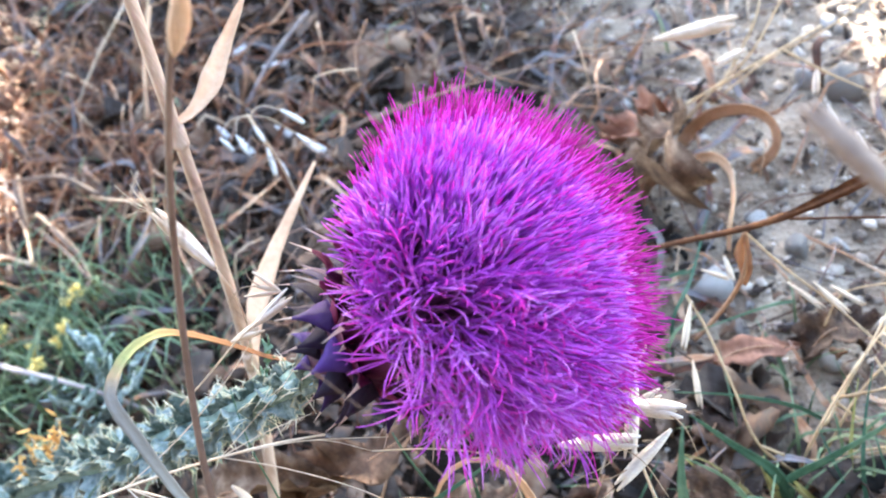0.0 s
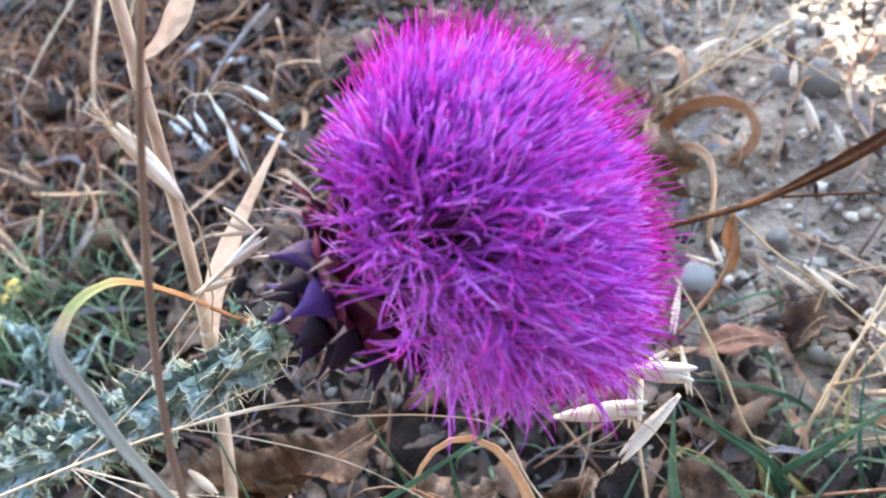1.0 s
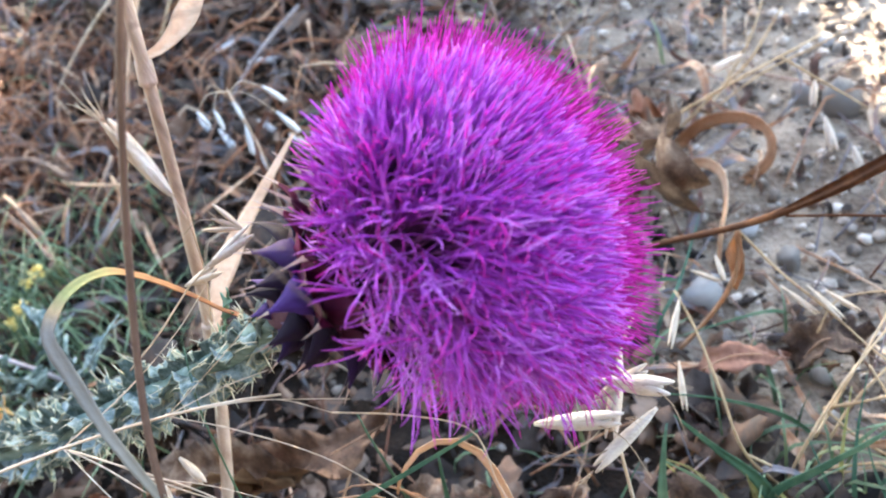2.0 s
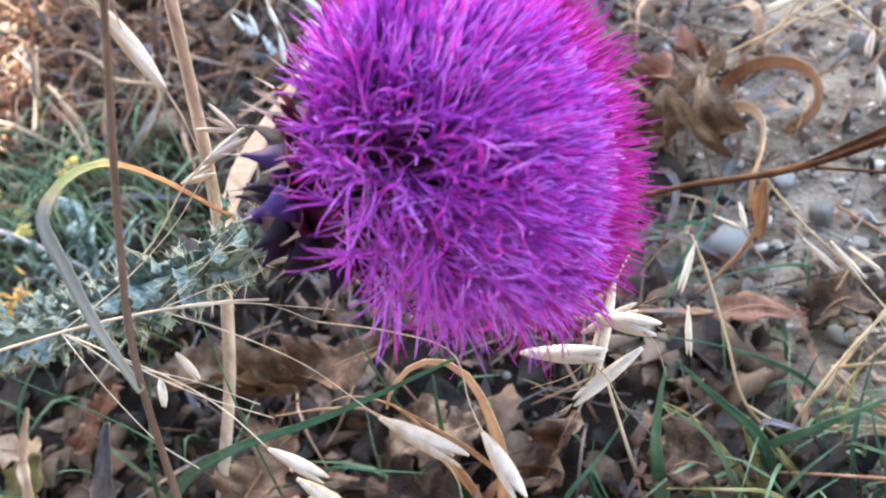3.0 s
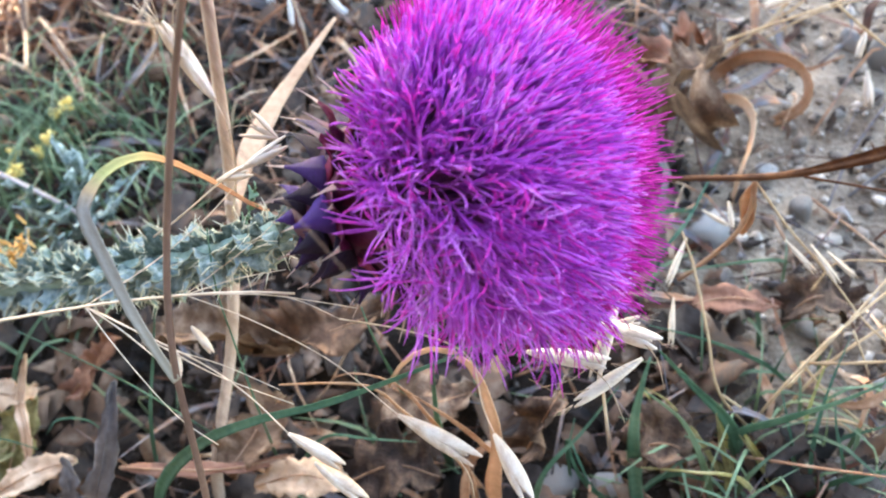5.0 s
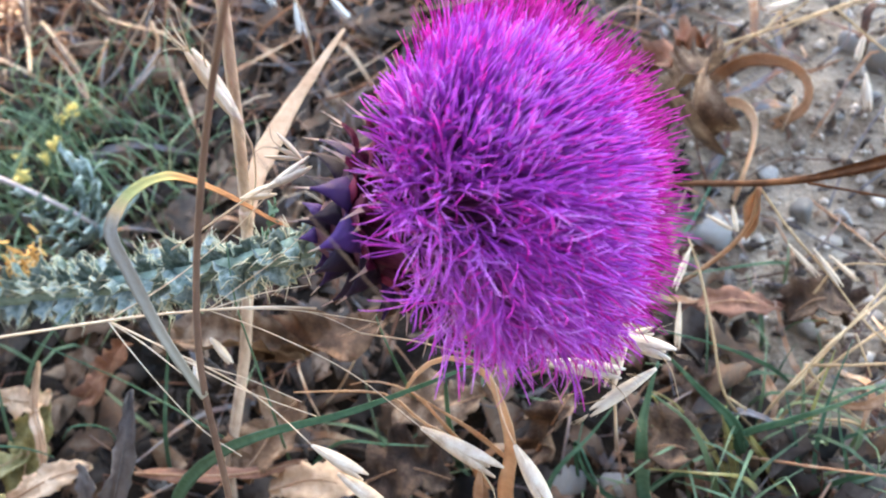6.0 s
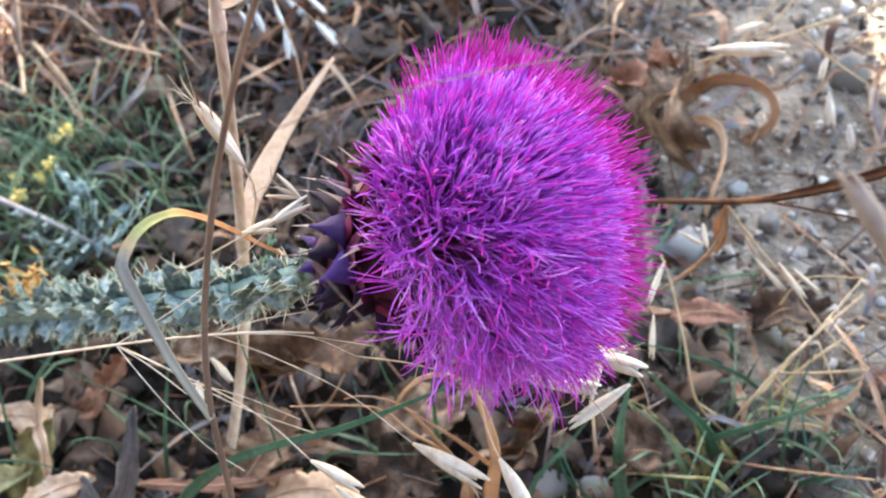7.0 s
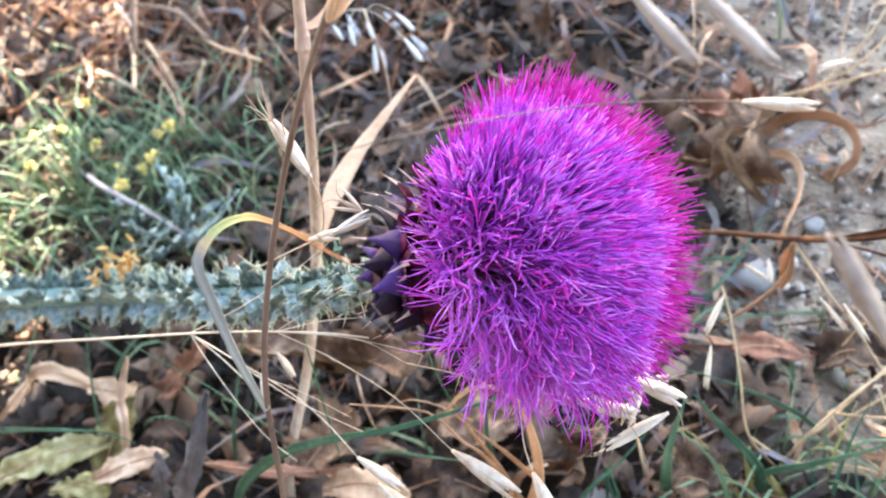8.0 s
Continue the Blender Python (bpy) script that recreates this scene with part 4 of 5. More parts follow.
    ([on_ground((0.0338, 0.1013, 0.0000)), (0.0259, 0.1097, -0.0035), (0.0120, 0.1177, 0.0151), (0.0006, 0.1243, 0.0288)], 0.0026, LIME),
    ([on_ground((0.0008, 0.0938, 0.0000)), (-0.0138, 0.0977, -0.0005), (-0.0195, 0.1036, 0.0124), (-0.0192, 0.1121, 0.0206)], 0.0020, GREEN),
    ([on_ground((0.0505, 0.1071, 0.0000)), (0.0527, 0.1209, 0.0021), (0.0538, 0.1336, 0.0180), (0.0573, 0.1491, 0.0310)], 0.0020, LIME),
    ([on_ground((0.0683, 0.1073, 0.0000)), (0.0702, 0.1217, -0.0007), (0.0704, 0.1342, 0.0151), (0.0764, 0.1485, 0.0226)], 0.0022, GRASS),
    ([on_ground((0.0541, 0.1179, 0.0000)), (0.0616, 0.1268, 0.0053), (0.0793, 0.1350, 0.0116)], 0.0026, GREEN),
    ([on_ground((0.0653, 0.1125, 0.0000)), (0.0582, 0.1189, -0.0034), (0.0467, 0.1181, 0.0005), (0.0347, 0.1114, -0.0027)], 0.0024, LIME),
    ([on_ground((0.0196, 0.0961, 0.0000)), (0.0172, 0.1070, -0.0045), (0.0075, 0.1112, 0.0076), (-0.0015, 0.1076, 0.0121)], 0.0020, GREEN),
    ([on_ground((0.0485, 0.1484, 0.0000)), (0.0372, 0.1440, 0.0220), (0.0192, 0.1417, 0.0360), (0.0006, 0.1404, 0.0420)], 0.0019, GREEN),
    ([on_ground((0.0440, 0.2000, 0.0000)), (0.0359, 0.1867, 0.0180), (0.0243, 0.1796, 0.0240), (0.0052, 0.1701, 0.0280)], 0.0017, GREEN),
    ([on_ground((-0.0044, 0.1759, 0.0000)), (-0.0022, 0.1849, 0.0140), (0.0055, 0.1995, 0.0200), (0.0141, 0.2318, 0.0240)], 0.0018, GREEN),
    ([on_ground((0.0048, 0.2179, 0.0000)), (0.0000, 0.2051, 0.0140), (-0.0075, 0.1975, 0.0220), (-0.0153, 0.1925, 0.0260)], 0.0024, GREEN),
    ([on_ground((0.0438, 0.1061, 0.0000)), (0.0346, 0.1046, 0.0180), (0.0217, 0.1014, 0.0240), (0.0051, 0.0997, 0.0220)], 0.0024, LIME),
    ([on_ground((0.0289, 0.1019, 0.0000)), (0.0243, 0.1055, 0.0180), (0.0158, 0.1147, 0.0300), (0.0015, 0.1208, 0.0360)], 0.0030, GRASS),
    ([on_ground((0.0567, 0.1102, 0.0000)), (0.0645, 0.1116, 0.0140), (0.0726, 0.1132, 0.0220), (0.0840, 0.1180, 0.0240)], 0.0026, GREEN),
    ([on_ground((0.0695, 0.1150, 0.0000)), (0.0653, 0.1197, 0.0140), (0.0617, 0.1263, 0.0220), (0.0594, 0.1349, 0.0300)], 0.0016, GREEN),
):
    grass_leaf(green_grass_plant, pts, wide, mat)

left_grass = thing("green_grass_clump", on_ground((-0.1268, 0.0623, 0.0000)), "slender green grass blades over dead brown leaves", "grass plant")
grass_leaf(left_grass, [on_ground((-0.1620, 0.0420, 0.0000)), (-0.1330, 0.0490, 0.0560), (-0.1060, 0.0560, 0.0930), (-0.0870, 0.0626, 0.1048), (-0.0697, 0.0695, 0.1079), (-0.0563, 0.0774, 0.1088), (-0.0444, 0.0849, 0.1099), (-0.0330, 0.0930, 0.1101)], 0.0052, GREEN)
grass_leaf(left_grass, [on_ground((-0.1260, 0.0846, 0.0000)), (-0.0884, 0.0771, 0.0540), (-0.0752, 0.0809, 0.0502), (-0.0643, 0.0870, 0.0377)], 0.0022, GREEN)
grass_leaf(left_grass, [on_ground((-0.0662, 0.0977, 0.0000)), (-0.0587, 0.0939, 0.0382), (-0.0583, 0.0988, 0.0561), (-0.0582, 0.1046, 0.0694)], 0.0052, GREEN)
grass_leaf(left_grass, [on_ground((-0.0873, 0.1160, 0.0000)), (-0.0727, 0.1009, 0.0670), (-0.0733, 0.1021, 0.0847), (-0.0751, 0.1053, 0.0926)], 0.0032, GREEN)
grass_leaf(left_grass, [on_ground((-0.1285, 0.0773, 0.0000)), (-0.1014, 0.0756, 0.0819), (-0.1016, 0.0830, 0.1056), (-0.1023, 0.0896, 0.1232), (-0.1030, 0.0988, 0.1368)], 0.0018, GREEN)
grass_leaf(left_grass, [on_ground((-0.1501, 0.0839, 0.0000)), (-0.1416, 0.0743, 0.0566), (-0.1575, 0.0766, 0.0698), (-0.1695, 0.0766, 0.0824), (-0.1840, 0.0781, 0.0881)], 0.0030, GREEN)
grass_leaf(left_grass, [on_ground((-0.1733, 0.0628, 0.0000)), (-0.1564, 0.0720, 0.0410), (-0.1528, 0.0874, 0.0613), (-0.1475, 0.0981, 0.0803)], 0.0026, GREEN)
grass_leaf(left_grass, [on_ground((-0.2371, 0.0531, -0.0000)), (-0.2210, 0.0605, 0.0349), (-0.2213, 0.0717, 0.0510), (-0.2268, 0.0847, 0.0595)], 0.0036, GREEN)
grass_leaf(left_grass, [on_ground((-0.1971, 0.0690, 0.0000)), (-0.1832, 0.0691, 0.0335), (-0.1895, 0.0651, 0.0434), (-0.1941, 0.0602, 0.0395)], 0.0026, GREEN)
grass_leaf(left_grass, [on_ground((-0.2540, 0.0816, 0.0000)), (-0.2078, 0.0813, 0.0554), (-0.1853, 0.0902, 0.0797), (-0.1713, 0.0947, 0.0901)], 0.0030, GREEN)
grass_leaf(left_grass, [on_ground((-0.2929, 0.0639, 0.0000)), (-0.2193, 0.0686, 0.0900), (-0.2038, 0.0825, 0.1147), (-0.2014, 0.0938, 0.1236)], 0.0026, GREEN)
grass_leaf(left_grass, [on_ground((-0.3025, 0.0435, 0.0000)), (-0.2163, 0.0419, 0.0684), (-0.1958, 0.0506, 0.0593), (-0.1882, 0.0527, 0.0476)], 0.0034, GREEN)


# ---- dry plants on the stony side ----
dock = thing("brown_weed_stalk", on_ground((0.0134, 0.1843, -0.0000)), "dark rust-brown bent weed stalk over gravel", "weed")
part("stalk", tube_geo([(0.0793, 0.1895, 0.0972), (0.0599, 0.1867, 0.0843), (0.0416, 0.1882, 0.0705), (0.0254, 0.1932, 0.0571), (-0.0011, 0.1998, 0.0415), (-0.0182, 0.2043, 0.0280), (-0.0369, 0.2165, 0.0000)], 0.0016, 0.0007, 30, 7, 0.08), DARK_STALK, dock, "thick rust-brown stalk")
part("leaf", blade_geo([(0.0354, 0.1894, 0.0659), (0.0473, 0.1866, 0.0773), (0.0591, 0.1844, 0.0887), (0.0726, 0.1835, 0.1012)], 0.0034, 18, 0.8, hint=(0, -0.6, 0.8), taper=(0.2, 0.8, 0.9)), DARK_STALK, dock, "rolled rust-brown leaf")
part("branch", tube_geo([(0.0679, 0.1834, 0.0708), (0.0552, 0.1852, 0.0700), (0.0404, 0.1886, 0.0669)], 0.0004, 0.0005, 10, 5), DARK_STALK, dock)
part("branch", tube_geo([(0.0260, 0.1930, 0.0569), (0.0262, 0.1883, 0.0453), (0.0213, 0.1847, 0.0310), (0.0108, 0.1824, 0.0123), on_ground((0.0010, 0.1809, 0.0000))], 0.0010, 0.0009, 16, 6), ORANGE_LEAF, dock)
part("leaf", blade_geo([(0.0265, 0.1915, 0.0572), (0.0254, 0.1912, 0.0496), (0.0258, 0.1885, 0.0394), (0.0240, 0.1868, 0.0323)], 0.0062, 12, 0.8, hint=(0, -0.6, 0.8), taper=(0.3, 1.0, 0.4)), TAN_LEAF, dock, "crumpled pinkish-tan leaf")

straw_oat = thing("straw_grass", on_ground((0.0404, 0.1294, 0.0000)), "bunch of bent yellow straw stalks over gravel", "grass plant")
thread("stalk", straw_oat, GOLD_STRAW, [on_ground((0.0374, 0.1277, 0.0000)), (0.0392, 0.1306, 0.0100), (0.0486, 0.1421, 0.0245), (0.0588, 0.1551, 0.0320), (0.0758, 0.1750, 0.0367)], 0.0008)
thread("stalk", straw_oat, GOLD_STRAW, [on_ground((0.0428, 0.1299, 0.0000)), (0.0478, 0.1364, 0.0076), (0.0590, 0.1493, 0.0224), (0.0782, 0.1676, 0.0271)], 0.0008)
thread("stalk", straw_oat, GOLD_STRAW, [(0.0493, 0.1454, 0.0239), (0.0615, 0.1450, 0.0297), (0.0790, 0.1476, 0.0340)], 0.0009)
thread("stalk", straw_oat, GOLD_STRAW, [(0.0502, 0.1441, 0.0244), (0.0598, 0.1381, 0.0174), (0.0743, 0.1337, 0.0068), on_ground((0.0783, 0.1344, 0.0000))], 0.0007)
thread("stalk", straw_oat, GOLD_STRAW, [(0.0626, 0.1546, 0.0346), (0.0665, 0.1496, 0.0293), (0.0701, 0.1457, 0.0224)], 0.0006)
thread("stalk", straw_oat, GOLD_STRAW, [(0.0265, 0.1921, 0.0563), (0.0387, 0.1846, 0.0435), (0.0531, 0.1726, 0.0375), (0.0663, 0.1597, 0.0321), (0.0808, 0.1522, 0.0253)], 0.0007)
thread("stalk", straw_oat, GOLD_STRAW, [on_ground((0.0382, 0.1289, 0.0000)), (0.0251, 0.1293, 0.0250), (0.0186, 0.1430, 0.0411), (0.0115, 0.1582, 0.0537), (0.0064, 0.1671, 0.0592)], 0.0007)
thread("stalk", straw_oat, GOLD_STRAW, [(0.0252, 0.1293, 0.0239), (0.0386, 0.1278, 0.0153), (0.0568, 0.1302, 0.0115)], 0.0007)
thread("stalk", straw_oat, GOLD_STRAW, [on_ground((0.0785, 0.1293, 0.0000)), (0.0694, 0.1337, 0.0093), (0.0547, 0.1310, 0.0137), (0.0442, 0.1297, 0.0122)], 0.0009)
thread("stalk", straw_oat, GOLD_STRAW, [on_ground((0.0741, 0.1125, 0.0000)), (0.0721, 0.1273, 0.0017), (0.0658, 0.1320, 0.0102), (0.0585, 0.1308, 0.0119)], 0.0008)
thread("stalk", straw_oat, GOLD_STRAW, [(0.0492, 0.1697, 0.0296), (0.0566, 0.1787, 0.0357), (0.0758, 0.1824, 0.0352)], 0.0005)
thread("stalk", straw_oat, GOLD_STRAW, [(0.0463, 0.1382, 0.0181), (0.0627, 0.1595, 0.0372), (0.0733, 0.1746, 0.0478)], 0.0006)
part("leaf", blade_geo([(0.0605, 0.1353, 0.0196), (0.0685, 0.1351, 0.0229), (0.0762, 0.1414, 0.0249), (0.0794, 0.1505, 0.0242)], 0.0036, 16, 0.5, hint=(0, -0.6, 0.8)), ORANGE_LEAF, straw_oat, "curled ochre blade")
for a, b, w_ in (((0.0080, 0.1654, 0.0581), (0.0043, 0.1514, 0.0502), 0.0032), ((0.0066, 0.1513, 0.0433), (0.0081, 0.1370, 0.0362), 0.0030), ((0.0188, 0.1872, 0.0504), (0.0215, 0.1799, 0.0457), 0.0034), ((0.0103, 0.1893, 0.0399), (0.0202, 0.1857, 0.0375), 0.0026),
                 ((0.0465, 0.1798, 0.0423), (0.0570, 0.1692, 0.0372), 0.0028), ((0.0519, 0.1793, 0.0402), (0.0620, 0.1722, 0.0373), 0.0026), ((0.0385, 0.1809, 0.0412), (0.0497, 0.1720, 0.0368), 0.0024)):
    spikelet(straw_oat, a, b, w_ * 0.7, (0, -0.5, 0.9), 0.02, 0, label="small cream oat husk", mat=STRAW_PALE)

# big curled dry blade
curled = thing("curled_grass_blade", on_ground((-0.0036, 0.2664, 0.0000)), "looped rust-tan dry grass blade on the gravel", "dry leaf")
part("leaf", blade_geo([on_ground((-0.0057, 0.2646, -0.0000)), (0.0013, 0.2839, -0.0010), (0.0110, 0.2843, 0.0123), (0.0219, 0.2817, 0.0207), (0.0340, 0.2755, 0.0249), (0.0409, 0.2694, 0.0212), (0.0409, 0.2645, 0.0131), (0.0335, 0.2647, 0.0024), (0.0241, 0.2673, -0.0074), on_ground((0.0130, 0.2563, 0.0000))], 0.0054, 36, 0.3, hint=(0, -0.5, 0.8), taper=(1, 1, 0.7)), ORANGE_LEAF, curled, "looped rust-coloured blade")
part("leaf", blade_geo([on_ground((-0.0016, 0.2698, 0.0000)), (0.0078, 0.2624, 0.0133), (0.0169, 0.2563, 0.0210), (0.0227, 0.2471, 0.0226), (0.0234, 0.2344, 0.0228), (0.0214, 0.2207, 0.0226), on_ground((0.0191, 0.2252, 0.0000))], 0.0044, 24, 0.4, hint=(0, -0.5, 0.8), taper=(0.8, 1, 0.8)), TAN_LEAF, curled, "arched tan blade")

# straws at the back of the stony side
back_straw = thing("straw_bunch", on_ground((-0.0056, 0.2988, 0.0000)), "pale straw stalks lying over gravel", "grass plant")
thread("stalk", back_straw, GOLD_STRAW, [on_ground((-0.0079, 0.2969, 0.0000)), (0.0049, 0.2969, 0.0105), (0.0305, 0.2912, 0.0327), (0.0616, 0.2995, 0.0442)], 0.0009)
thread("stalk", back_straw, GOLD_STRAW, [on_ground((0.0009, 0.2962, 0.0000)), (0.0182, 0.3013, 0.0143), (0.0341, 0.3031, 0.0306), (0.0479, 0.3167, 0.0462)], 0.0008)
thread("stalk", back_straw, GOLD_STRAW, [(0.0461, 0.2917, 0.0414), (0.0584, 0.2882, 0.0323), (0.0683, 0.2902, 0.0217), on_ground((0.0837, 0.3024, 0.0000))], 0.0007)
thread("stalk", back_straw, GOLD_STRAW, [on_ground((0.0095, 0.2984, 0.0000)), (0.0260, 0.3217, 0.0062), (0.0365, 0.3256, 0.0268), (0.0424, 0.3365, 0.0411)], 0.0010)
thread("stalk", back_straw, GOLD_STRAW, [on_ground((0.0123, 0.3051, 0.0000)), (0.0400, 0.3141, 0.0137), (0.0645, 0.3117, 0.0299), (0.0836, 0.3243, 0.0337)], 0.0007)
for a, b, w_ in (((0.0322, 0.2939, 0.0426), (0.0194, 0.2904, 0.0387), 0.0040), ((0.0624, 0.2836, 0.0148), (0.0657, 0.2719, 0.0050), 0.0042), ((0.0594, 0.2949, 0.0249), (0.0581, 0.2870, 0.0173), 0.0036), ((0.0724, 0.2733, 0.0073), (0.0753, 0.2645, 0.0005), 0.004)):
    spikelet(back_straw, a, b, w_, (0, -0.5, 0.9), 0.06, 0, label="white oat husk")

# hanging pale seeds behind the flower
back_oat = thing("seed_oat", on_ground((-0.1798, 0.2576, 0.0000)), "fine oat with small bluish-white hanging seeds", "grass plant")
back_top = np.array((-0.1554, 0.2384, 0.0974))
part("culm", tube_geo([on_ground((-0.1798, 0.2576, 0.0000)), (-0.1596, 0.2420, 0.0571), back_top], 0.0006, 0.0004, 14, 5), STRAW, back_oat)
for a, b, w_ in (((-0.1488, 0.2276, 0.0897), (-0.1468, 0.2196, 0.0811), 0.0026), ((-0.1357, 0.2310, 0.0919), (-0.1281, 0.2273, 0.0835), 0.0030), ((-0.1585, 0.2286, 0.0979), (-0.1556, 0.2240, 0.0913), 0.0024), ((-0.1521, 0.2328, 0.0973), (-0.1492, 0.2289, 0.0913), 0.0024), ((-0.1397, 0.2366, 0.1002), (-0.1321, 0.2346, 0.0930), 0.0028), ((-0.1639, 0.2261, 0.0998), (-0.1599, 0.2236, 0.0941), 0.0024)):
    spikelet(back_oat, a, b, w_, (0, -0.5, 0.9), 0.03, 0, label="small bluish-white oat seed", mat=BLUISH)
    part("stalklet", tube_geo([back_top, (back_top + np.array(a)) / 2 + np.array((0, 0, 0.004)), a], 0.00018, 0.00015, 8, 4), STRAW_PALE, back_oat)
# scattered pale husks seen early, left of the flower
for p, q in (((-0.2271, 0.3653, 0.0120), (-0.2099, 0.3672, 0.0100)), ((-0.2276, 0.3127, 0.0120), (-0.2146, 0.2988, 0.0100)), ((-0.2065, 0.3173, 0.0120), (-0.1944, 0.3093, 0.0100)), ((-0.1978, 0.2926, 0.0120), (-0.1906, 0.2804, 0.0100)), ((-0.1846, 0.3039, 0.0120), (-0.1680, 0.2926, 0.0100)), ((-0.2439, 0.3236, 0.0120), (-0.2338, 0.3137, 0.0100)), ((-0.2516, 0.3782, 0.0120), (-0.2430, 0.3883, 0.0100))):
    h = thing("fallen_oat_husk", on_ground(p), "small pale fallen oat husk on dry litter", "husk", "fallen husks")
    spikelet(h, p, q, 0.0030, (0, -0.5, 0.9), 0.05, 0, mat=BLUISH)

# grey twig and stiff dry stems on the left
twig = single("grey_twig", tube_geo([on_ground((-0.3509, 0.1920, 0.0000)), (-0.2735, 0.1566, 0.0482), (-0.2520, 0.1532, 0.0429), (-0.2343, 0.1499, 0.0367), on_ground((-0.2306, 0.1584, 0.0000))], 0.0015, 0.0009, 18, 7, 0.12), FORK, "grey weathered twig lying in grass", "twig")


def dry_stem(pts, r, mat=None):
    stalk = [on_ground(pts[0]), *pts[1:]]
    mat = mat or [STRAW, TAN_LEAF, STALK_BROWN][int(r * 1e5) % 3]
    return single("dry_weed_stem", tube_geo(stalk, r, r * 0.7, 16, 6, 0.05), mat, "stiff dry reddish-brown weed stem in litter", "stem", group="dry stems")


dry_stem([(-0.3757, 0.3992, 0.0000), (-0.3370, 0.4323, 0.0230), (-0.3190, 0.4520, 0.0380)], 0.0009)
dry_stem([(-0.2996, 0.3295, 0.0000), (-0.2977, 0.3634, 0.0230), (-0.2984, 0.4038, 0.0380)], 0.0013)
dry_stem([(-0.3435, 0.2453, 0.0000), (-0.3351, 0.2565, 0.0230), (-0.3394, 0.2767, 0.0380)], 0.0012)
dry_stem([(-0.3893, 0.2902, 0.0000), (-0.3369, 0.2611, 0.0180), (-0.2993, 0.2368, 0.0280), (-0.2632, 0.2081, 0.0380)], 0.0011)
dry_stem([(-0.2948, 0.2341, 0.0000), (-0.2825, 0.2396, 0.0230), (-0.2718, 0.2450, 0.0380)], 0.001)
dry_stem([(-0.2834, 0.2319, 0.0000), (-0.2595, 0.2431, 0.0180), (-0.2526, 0.2529, 0.0280), (-0.2536, 0.2577, 0.0380)], 0.0013)
dry_stem([(-0.2980, 0.2469, 0.0000), (-0.2730, 0.2629, 0.0230), (-0.2599, 0.2720, 0.0380)], 0.0009)
dry_stem([(-0.3426, 0.3034, 0.0000), (-0.2862, 0.2692, 0.0230), (-0.2409, 0.2518, 0.0380)], 0.001)
dry_stem([(-0.4164, 0.2797, 0.0000), (-0.3530, 0.2367, 0.0230), (-0.3299, 0.2151, 0.0380)], 0.0012)
dry_stem([(-0.3911, 0.3032, 0.0000), (-0.3358, 0.2568, 0.0230), (-0.3019, 0.2203, 0.0380)], 0.0013)
dry_stem([(-0.3526, 0.2806, 0.0000), (-0.3084, 0.2492, 0.0180), (-0.2750, 0.2186, 0.0280), (-0.2632, 0.2051, 0.0380)], 0.0012)
dry_stem([(-0.2907, 0.2352, 0.0000), (-0.2828, 0.2491, 0.0230), (-0.2701, 0.2534, 0.0380)], 0.0011)
dry_stem([(-0.2818, 0.2330, 0.0000), (-0.2580, 0.2460, 0.0180), (-0.2542, 0.2575, 0.0280), (-0.2559, 0.2597, 0.0380)], 0.0014)
dry_stem([(-0.3953, 0.3026, 0.0000), (-0.3307, 0.2907, 0.0230), (-0.2776, 0.2602, 0.0380)], 0.0012)


def forked_twig(root, knee, ends, r):
    twig_ = thing("forked_twig", on_ground(root), "pale grey forked dry twig in brown litter", "twig", "forked twigs")
    stalk = part("stalk", tube_geo([on_ground(root), knee], r, r * 0.9, 6, 6, 0.05), FORK, twig_)
    for p in ends:
        mid = (np.array(knee) + np.array(p)) / 2 + np.array((0.003, -0.002, 0.003))
        part("branch", tube_geo([knee, mid, p], r * 0.85, r * 0.4, 10, 5, 0.05), FORK, stalk)


forked_twig((-0.2890, 0.2300, 0.0000), (-0.2820, 0.2320, 0.0160), ((-0.2810, 0.2530, 0.0300), (-0.2690, 0.2420, 0.0240)), 0.0009)
forked_twig((-0.2830, 0.2280, 0.0000), (-0.2630, 0.2290, 0.0180), ((-0.2470, 0.2480, 0.0320), (-0.2520, 0.2430, 0.0240)), 0.0010)
dry_stem([(-0.2960, 0.2290, -0.0000), (-0.2870, 0.2300, 0.0200), (-0.2960, 0.2380, 0.0300), (-0.3180, 0.2570, 0.0300)], 0.0011)
dry_stem([(-0.2990, 0.2870, 0.0000), (-0.3010, 0.2770, 0.0200), (-0.3190, 0.2830, 0.0300), (-0.3570, 0.2840, 0.0300)], 0.0011)
dry_stem([(-0.3410, 0.2470, 0.0000), (-0.3410, 0.2650, 0.0200), (-0.3490, 0.2880, 0.0300)], 0.0010)
dry_stem([(-0.3420, 0.2470, -0.0000), (-0.3360, 0.2550, 0.0200), (-0.3380, 0.2670, 0.0300), (-0.3600, 0.2820, 0.0300)], 0.0009)
dry_stem([(-0.2980, 0.2320, 0.0000), (-0.2980, 0.2410, 0.0200), (-0.3060, 0.2470, 0.0300), (-0.3230, 0.2590, 0.0300)], 0.0010)
dry_stem([(-0.3010, 0.3260, 0.0000), (-0.3010, 0.3680, 0.0200), (-0.3050, 0.4250, 0.0400)], 0.0011, GOLD_STRAW)
dry_stem([(-0.3010, 0.3780, 0.0000), (-0.2870, 0.3890, 0.0200), (-0.2770, 0.4170, 0.0400)], 0.0008, GOLD_STRAW)
dry_stem([(-0.3690, 0.3440, 0.0000), (-0.3310, 0.3730, 0.0300), (-0.3160, 0.4120, 0.0400)], 0.0006, STRAW_PALE)
dry_stem([(-0.4140, 0.4410, 0.0000), (-0.3770, 0.4340, 0.0200), (-0.3390, 0.4230, 0.0400)], 0.0007, FORK)
